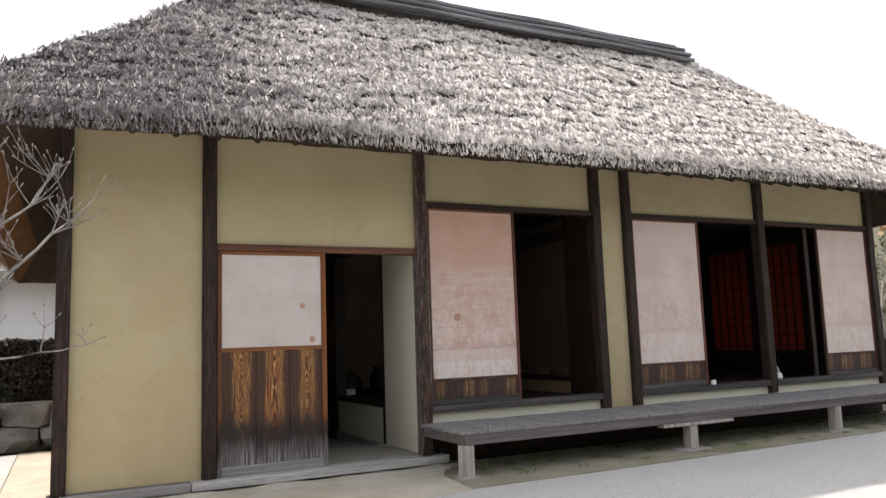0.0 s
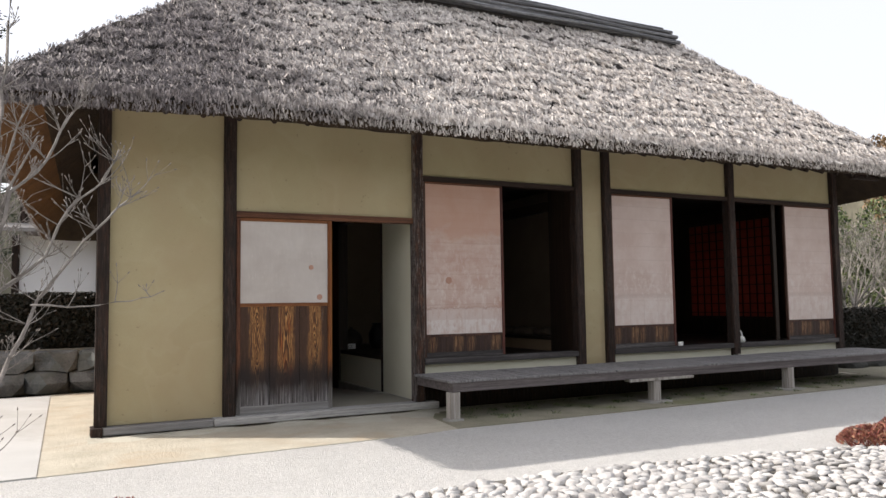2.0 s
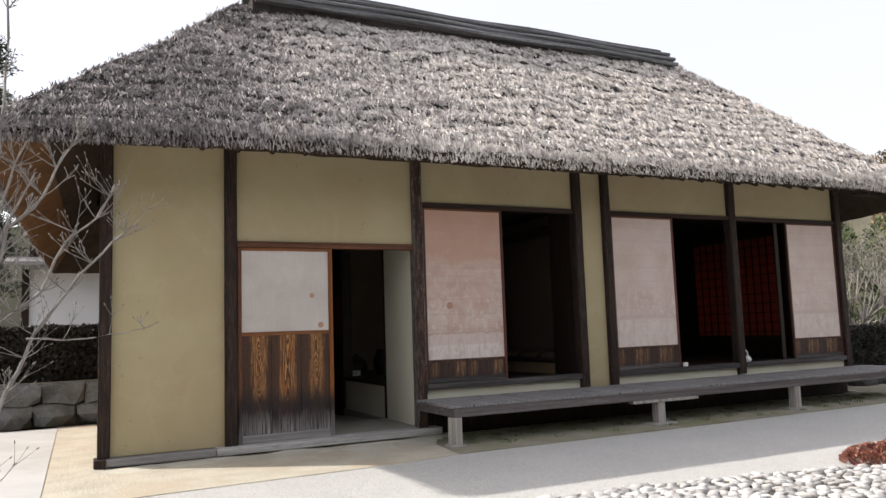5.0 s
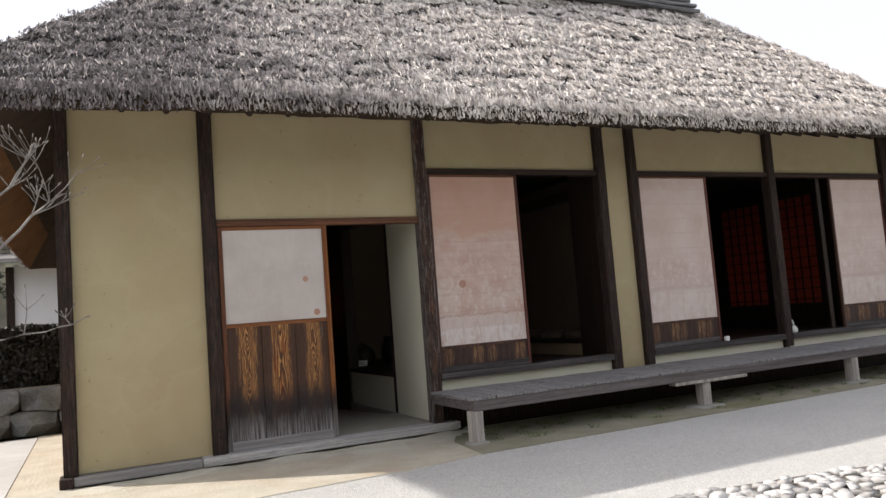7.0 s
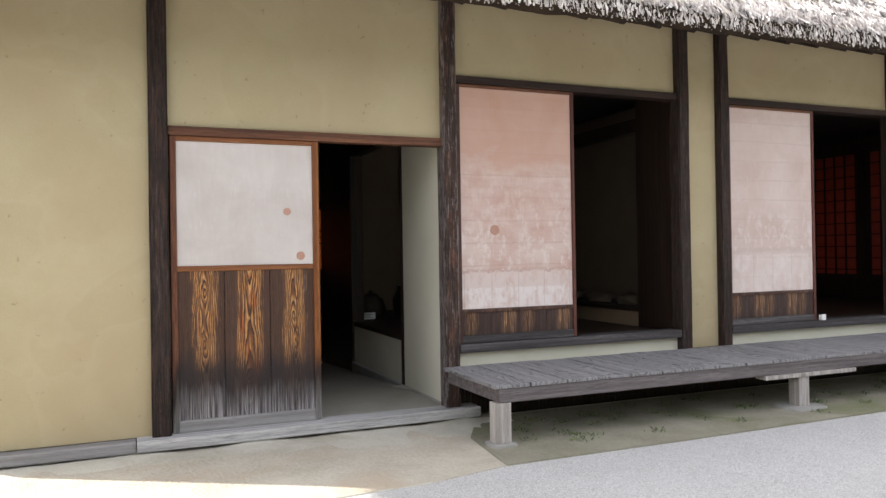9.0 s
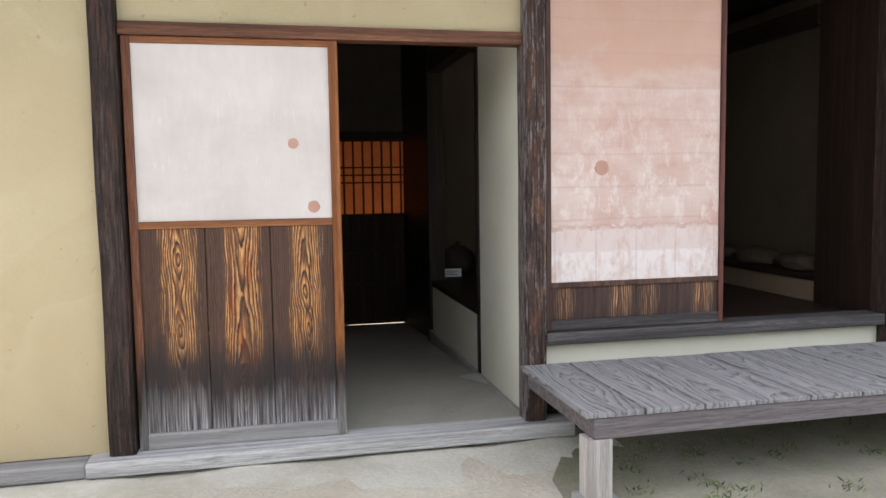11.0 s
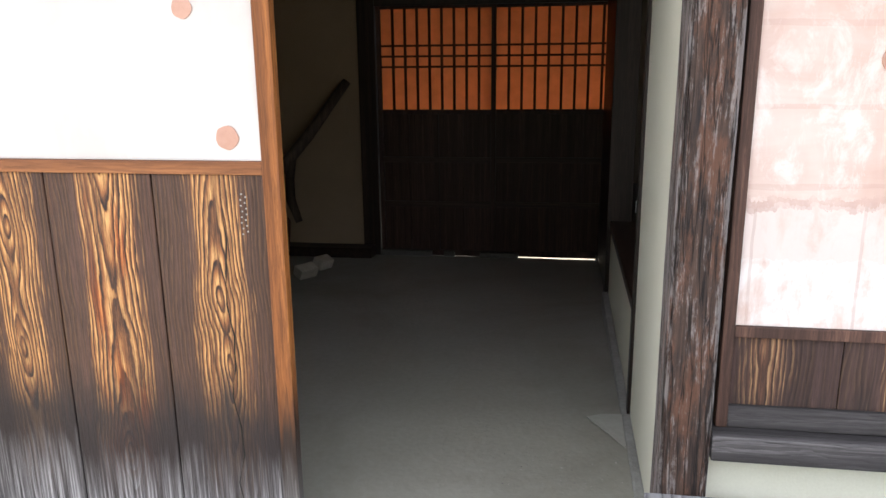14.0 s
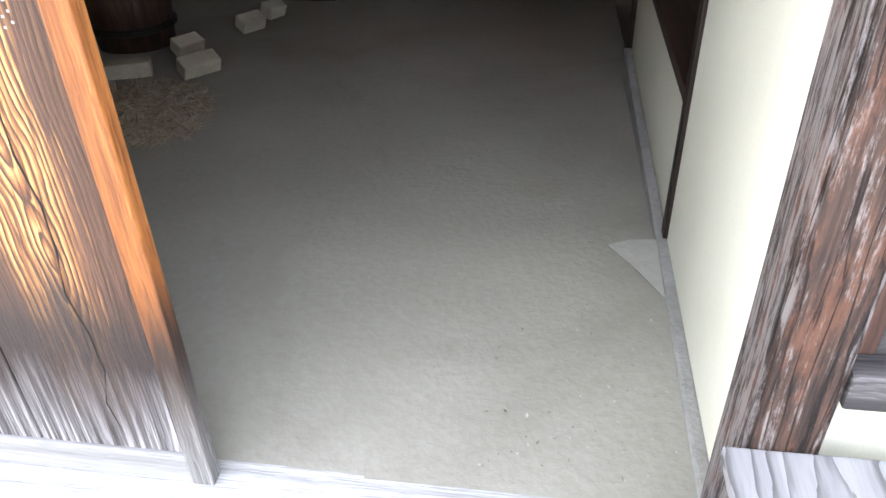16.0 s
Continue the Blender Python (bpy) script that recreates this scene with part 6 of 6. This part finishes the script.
block("upper_wall", M["post"], -1.22, 4.4, 17.0, 21.0, 2.98, 4.45, 0, store, "dark boarded upper wall")
for k in range(19):
    block("batten", M["rear_batten"], -1.18 + 0.29 * k, -1.14 + 0.29 * k, 16.97, 17.0, 2.99, 4.44, 0.002, store)
block("window_rail", M["grey_rail"], -0.9, 1.3, 16.93, 16.97, 3.30, 3.36, 0.003, store, "grey rail before the upper wall")
block("window_rail", M["grey_rail"], -0.9, 1.3, 16.93, 16.97, 3.52, 3.57, 0.003, store, "grey rail before the upper wall")
bm = bmesh.new()
vs = [bm.verts.new(p) for p in ((-1.9, 16.2, 4.46), (4.9, 16.2, 4.46), (4.9, 18.9, 5.9), (-1.9, 18.9, 5.9), (-1.9, 21.6, 4.46), (4.9, 21.6, 4.46))]
bm.faces.new((vs[0], vs[1], vs[2], vs[3]))
bm.faces.new((vs[3], vs[2], vs[5], vs[4]))
bm.faces.new((vs[0], vs[3], vs[4]))
bm.faces.new((vs[1], vs[5], vs[2]))
bm.faces.new((vs[0], vs[4], vs[5], vs[1]))
rf = part("roof", bm, M["tile"], store)
for k in range(22):
    x = -1.8 + 0.31 * k
    part("tile_cover", tube(bmesh.new(), [(x, 16.16, 4.48), (x, 17.5, 5.18), (x, 18.9, 5.93)], [0.06] * 3, 6), M["tile"], rf)
# dark evergreens between the outbuilding and the hedge
for n, (x, y, sx, h, c) in enumerate(((-3.6, 18.5, 1.7, 2.4, 12000), (-6.4, 17.5, 2.0, 2.1, 9000))):
    t = thing("evergreen_shrub", "tall dense dark evergreen behind the hedge", "shrub", "dark evergreens")
    tagged(leaf_cloud("foliage", M["conifer"], (x, y, h), (sx, sx * 0.8, h), c, 80 + n, (0.08, 0.18), 0.45, t), "dark needles", kind="stuff")
    part("trunk", tube(bmesh.new(), [(x, y, -0.15), (x + 0.1, y, h * 0.8), (x, y, h * 1.5)], [0.12, 0.09, 0.03], 7), M["dark_bark"], t)
# dark conifer behind the west side
con = thing("conifer", "tall dark conifer with layered ragged crown", "tree")
part("trunk", tube(bmesh.new(), [(-2.8, 24, -0.15), (-2.7, 24, 4.0), (-2.75, 24, 10.0)], [0.22, 0.16, 0.04], 9), M["dark_bark"], con)
rc = np.random.RandomState(9)
cen, dr, nm = [], [], []
for n in range(86):
    z = 2.6 + 0.36 * (n // 4) + rc.uniform(-0.12, 0.12)
    a = rc.rand() * 6.28
    reach = rc.uniform(0.35, 1.0) * (2.7 - 0.20 * z)
    for q in range(190):
        f = rc.rand()
        cen.append((-2.75 + reach * f * math.cos(a) + rc.normal(0, 0.15), 24 + reach * f * math.sin(a) + rc.normal(0, 0.15), z - 0.3 * f + rc.normal(0, 0.09)))
        dr.append((math.cos(a) + rc.normal(0, 0.6), math.sin(a) + rc.normal(0, 0.6), rc.normal(0.1, 0.5)))
        nm.append(rc.normal(size=3))
k = len(cen)
tagged(blades("crown", M["conifer"], cen, dr, rc.uniform(0.08, 0.2, k), rc.uniform(0.03, 0.07, k), nm, con), "dense dark needles", kind="stuff")

# east side: hedge, stones, evergreen shrubs, bare plum, far white house
h2 = thing("hedge", "brown and dark green clipped hedge past the veranda", "hedge")
tagged(box_cloud("foliage", M["hedge"], 11.9, 21.0, 7.9, 8.7, 0.12, 0.98, 34000, 41, (0.03, 0.07), 0.5, h2), "small dark leaves", kind="stuff")
bm = bmesh.new()
for k in range(22):
    tube(bm, [(12.0 + 0.4 * k, 8.3, -0.05), (12.05 + 0.4 * k, 8.3, 0.9)], [0.02, 0.01], 6)
part("underwood", bm, M["dark_bark"], h2)
# filled with a dark box in place of the hedge's inner shade
part("core", bm_box(bmesh.new(), 11.95, 20.95, 7.99, 8.62, 0.0, 0.92), M["hedge"], h2, "solid dark box standing for the hedge's shaded inside")
for n in range(9):
    x = 11.6 + 0.62 * n
    bm = stone_mesh(n * 2.3 + 1, 0.30, 0.2, 0.17, 0.2)
    tagged(part("garden_stone", bm, M["dark_rock"], origin=(0, 0, 0)), "low grey edging stone before the hedge", "stone", "edging stones").location = (x, 7.55 + 0.05 * math.sin(n * 3), 0.06)
for n, (x, y, s, h, c) in enumerate(((13.0, 10.3, 1.3, 1.75, 12000), (15.4, 10.8, 1.6, 2.3, 15000), (17.6, 9.9, 1.5, 1.75, 14000), (21.5, 10.5, 2.0, 2.5, 26000))):
    t = thing("evergreen_shrub", "dense rounded evergreen shrub with glossy leaves", "shrub", "evergreen shrubs")
    tagged(leaf_cloud("foliage", M["evergreen"], (x, y, h), (s, s * 0.8, h), c, 50 + n, (0.06, 0.13), 0.45, t), "glossy green leaves", kind="stuff")
    bm = bmesh.new()
    for k in range(5):
        tube(bm, [(x + 0.1 * k - 0.2, y, -0.05), (x + 0.3 * k - 0.6, y + 0.1, h)], [0.05, 0.02], 6)
    part("underwood", bm, M["dark_bark"], t)
bare_tree("plum_tree", "leafless spreading plum tree with pale twigs", (14.2, 9.2, 0), ((0, 0, (-0.2, 0.0, 1)), (0.1, 0.1, (0.5, 0.1, 0.8)), (-0.1, 0.0, (-0.8, -0.1, 0.7))), 15, M["bark"], 1.55, 4, 0.045, 0.010)
bare_tree("plum_tree", "leafless spreading plum tree with pale twigs", (12.7, 8.9, 0), ((0, 0, (0.3, 0.0, 1)), (0.1, 0.0, (0.6, -0.1, 0.8))), 19, M["pale_bark"], 1.45, 4, 0.05, 0.016)
bare_tree("plum_tree", "broad leafless plum tree with pale upright shoots", (13.9, 8.85, 0), ((0, 0, (-0.7, -0.1, 0.75)), (0, 0.1, (0.75, -0.1, 0.65)), (0.05, 0, (0.2, 0.1, 1))), 33, M["pale_bark"], 1.5, 4, 0.06, 0.018)
bare_tree("plum_tree", "broad leafless plum tree with pale upright shoots", (15.4, 8.95, 0), ((0, 0, (-0.7, -0.1, 0.85)), (0, 0.1, (0.7, -0.1, 0.75))), 37, M["pale_bark"], 1.7, 4, 0.06, 0.018)
bare_tree("bare_tree", "leafless pale garden tree behind the hedge", (17.4, 8.9, 0), ((0, 0, (0, 0, 1)), (0.2, 0, (0.3, 0, 1))), 25, M["pale_bark"], 1.8, 4, 0.055, 0.012)

brown = thing("brown_tree", "rounded tree with brown winter leaves behind the garden", "tree")
tagged(leaf_cloud("foliage", M["brown_leaf"], (25.0, 15.2, 4.7), (1.7, 1.7, 1.8), 9000, 71, (0.12, 0.24), 0.5, brown), "dry brown leaves", kind="stuff")
part("trunk", tube(bmesh.new(), [(25, 15.2, -0.2), (25.1, 15.2, 3), (25, 15.2, 5.6)], [0.2, 0.15, 0.06], 8), M["dark_bark"], brown)

# weeds under the veranda
rg = np.random.RandomState(17)
spots = np.stack([rg.uniform(3.3, 10.5, 90), rg.uniform(5.75, 6.7, 90)], 1)
k = 90 * 22
c = np.repeat(spots, 22, 0) + rg.normal(0, 0.035, (k, 2))
tagged(blades("weeds", M["evergreen"], np.column_stack([c, 0.014 + 0.018 * rg.rand(k)]), np.column_stack([rg.normal(0, 0.7, k), rg.normal(0, 0.7, k), np.full(k, 0.7)]), rg.uniform(0.02, 0.05, k), rg.uniform(0.004, 0.010, k), rg.normal(size=(k, 3))), "sparse low weeds on the earth under the veranda", "weeds", kind="stuff")

far = thing("far_house", "pale modern house with a flat projecting eave", "building")
block("wall", M["white_wall"], 29.0, 44.0, 6.0, 16.35, -0.14, 10.25, 0, far)
block("roof", M["concrete"], 28.65, 46.0, 5.0, 16.66, 10.25, 10.50, 0.03, far, "flat pale grey roof slab")
for x in (7.0, 10.0, 13.0):
    w = new("window", None)
    w.parent = far
    block("pane", M["tile"], 28.97, 28.99, x, x + 1.4, 6.0, 7.4, 0, w)
    block("frame", M["concrete"], 28.95, 28.97, x - 0.08, x + 1.48, 7.4, 7.5, 0, w)

# unseen dark screen behind the camera, added to block the low sky
bm = bmesh.new()
cols = []
for k in range(60):
    x = -34 + 1.3 * k
    h = 5.6 + 1.6 * noise.noise(Vector((k * 0.31, 4, 0)))
    cols.append((bm.verts.new((x, -8.6, -0.14)), bm.verts.new((x, -8.8 + 0.5 * noise.noise(Vector((k * 0.7, 0, 3))), h * 0.6)), bm.verts.new((x, -9.6, h))))
for c0, c1 in zip(cols, cols[1:]):
    bm.faces.new((c0[0], c1[0], c1[1], c0[1]))
    bm.faces.new((c0[1], c1[1], c1[2], c0[2]))
tagged(part("wall_garden", bm, plain("screen_green", (0.035, 0.045, 0.02), (0.09, 0.10, 0.05), 1.2, 0.95, 0.6, 12, vary=False)), "unseen dark green screen added to block the low sky", "hedge", kind="structure")

# far wooded hill
bm = bmesh.new()
ring = []
for k in range(80):
    a = -0.7 + 2.3 * k / 79
    d = 170
    h = 27 + 9 * noise.noise(Vector((k * 0.09, 0, 0))) + 2.0 * noise.noise(Vector((k * 0.55, 2, 0)))
    ring.append((bm.verts.new((d * math.sin(a), d * math.cos(a), -1)), bm.verts.new((1.12 * d * math.sin(a), 1.12 * d * math.cos(a), max(3, h)))))
for r0, r1 in zip(ring, ring[1:]):
    bm.faces.new((r0[0], r1[0], r1[1], r0[1]))
bmesh.ops.subdivide_edges(bm, edges=bm.edges, cuts=3, use_grid_fill=True)
for v in bm.verts:
    if v.co.z > 0:
        v.co += 2.2 * noise.noise_vector(v.co * 0.13)
tagged(part("backdrop", bm, plain("far_wood", (0.085, 0.08, 0.06), (0.16, 0.15, 0.11), 0.05, 1.0, 0.5, 0.4, vary=False)), "distant wooded hillside in winter brown", "hill", kind="structure")

# ---- cobbles beside the path, last ----
def cobble_edge(x):
    return 3.60 - 0.085 * (x - 2.4) ** 2 if x < 2.4 else 3.60 - 0.068 * (x - 2.4) ** 2 + 0.005 * (x - 2.4) ** 3


CX = [0.75 + 0.25 * i for i in range(28)]
sheet("cobble_bed", M["bed"], [(x, cobble_edge(x) + 0.02) for x in CX][::-1] + [(0.75, 0.6), (7.5, 0.6)], 0.004, "dark mortar bed between rounded cobbles", "paving", 0.03)
paving = thing("cobble_paving", "paving of pale rounded river cobbles", "paving", kind="structure")
shapes = []
for n in range(8):
    bm = stone_mesh(n * 5.3 + 2, 0.059, 0.046, 0.031, 0.50, 2 if n < 4 else 1)
    shapes.append(mesh_of(bm, "cobble", M["cobble"], True))
rk = random.Random(77)
spots = []
y = 0.68
row = 0
while y < 3.66:
    x = 0.80 + (0.07 if row % 2 else 0)
    while x < 7.45:
        px, py = x + rk.uniform(-0.02, 0.02), y + rk.uniform(-0.015, 0.015)
        if py < cobble_edge(px) - 0.03:
            spots.append((px, py))
        x += rk.uniform(0.092, 0.120)
    y += 0.078
    row += 1
near = sorted(spots, key=lambda s: (s[0] - 2.4) ** 2 + 1.5 * (s[1] - 3.2) ** 2)
rest = []
for n, (px, py) in enumerate(near):
    m = pose(px, py, 0.012 + rk.uniform(-0.006, 0.006), rk.uniform(-8, 8), rk.uniform(-8, 8), rk.uniform(-75, 75)) @ Matrix.Diagonal((rk.uniform(0.75, 1.12), rk.uniform(0.75, 1.12), rk.uniform(0.8, 1.1), 1))
    if n < 300:
        ob = new("cobble", rk.choice(shapes[:4]))
        ob.parent = paving
        ob.matrix_basis = m
    else:
        rest.append((rk.choice(shapes[4:]), m))
verts, faces = [], []
for me, m in rest:
    o = len(verts)
    verts += [tuple(m @ v.co) for v in me.vertices]
    faces += [tuple(o + i for i in p.vertices) for p in me.polygons]
me = bpy.data.meshes.new("cobbles_beyond")
me.from_pydata(verts, [], faces)
me.materials.append(M["cobble"])
for p in me.polygons:
    p.use_smooth = True
ob = new("cobbles_beyond", me)
ob.parent = paving
tagged(ob, "more rounded cobbles", kind="stuff")
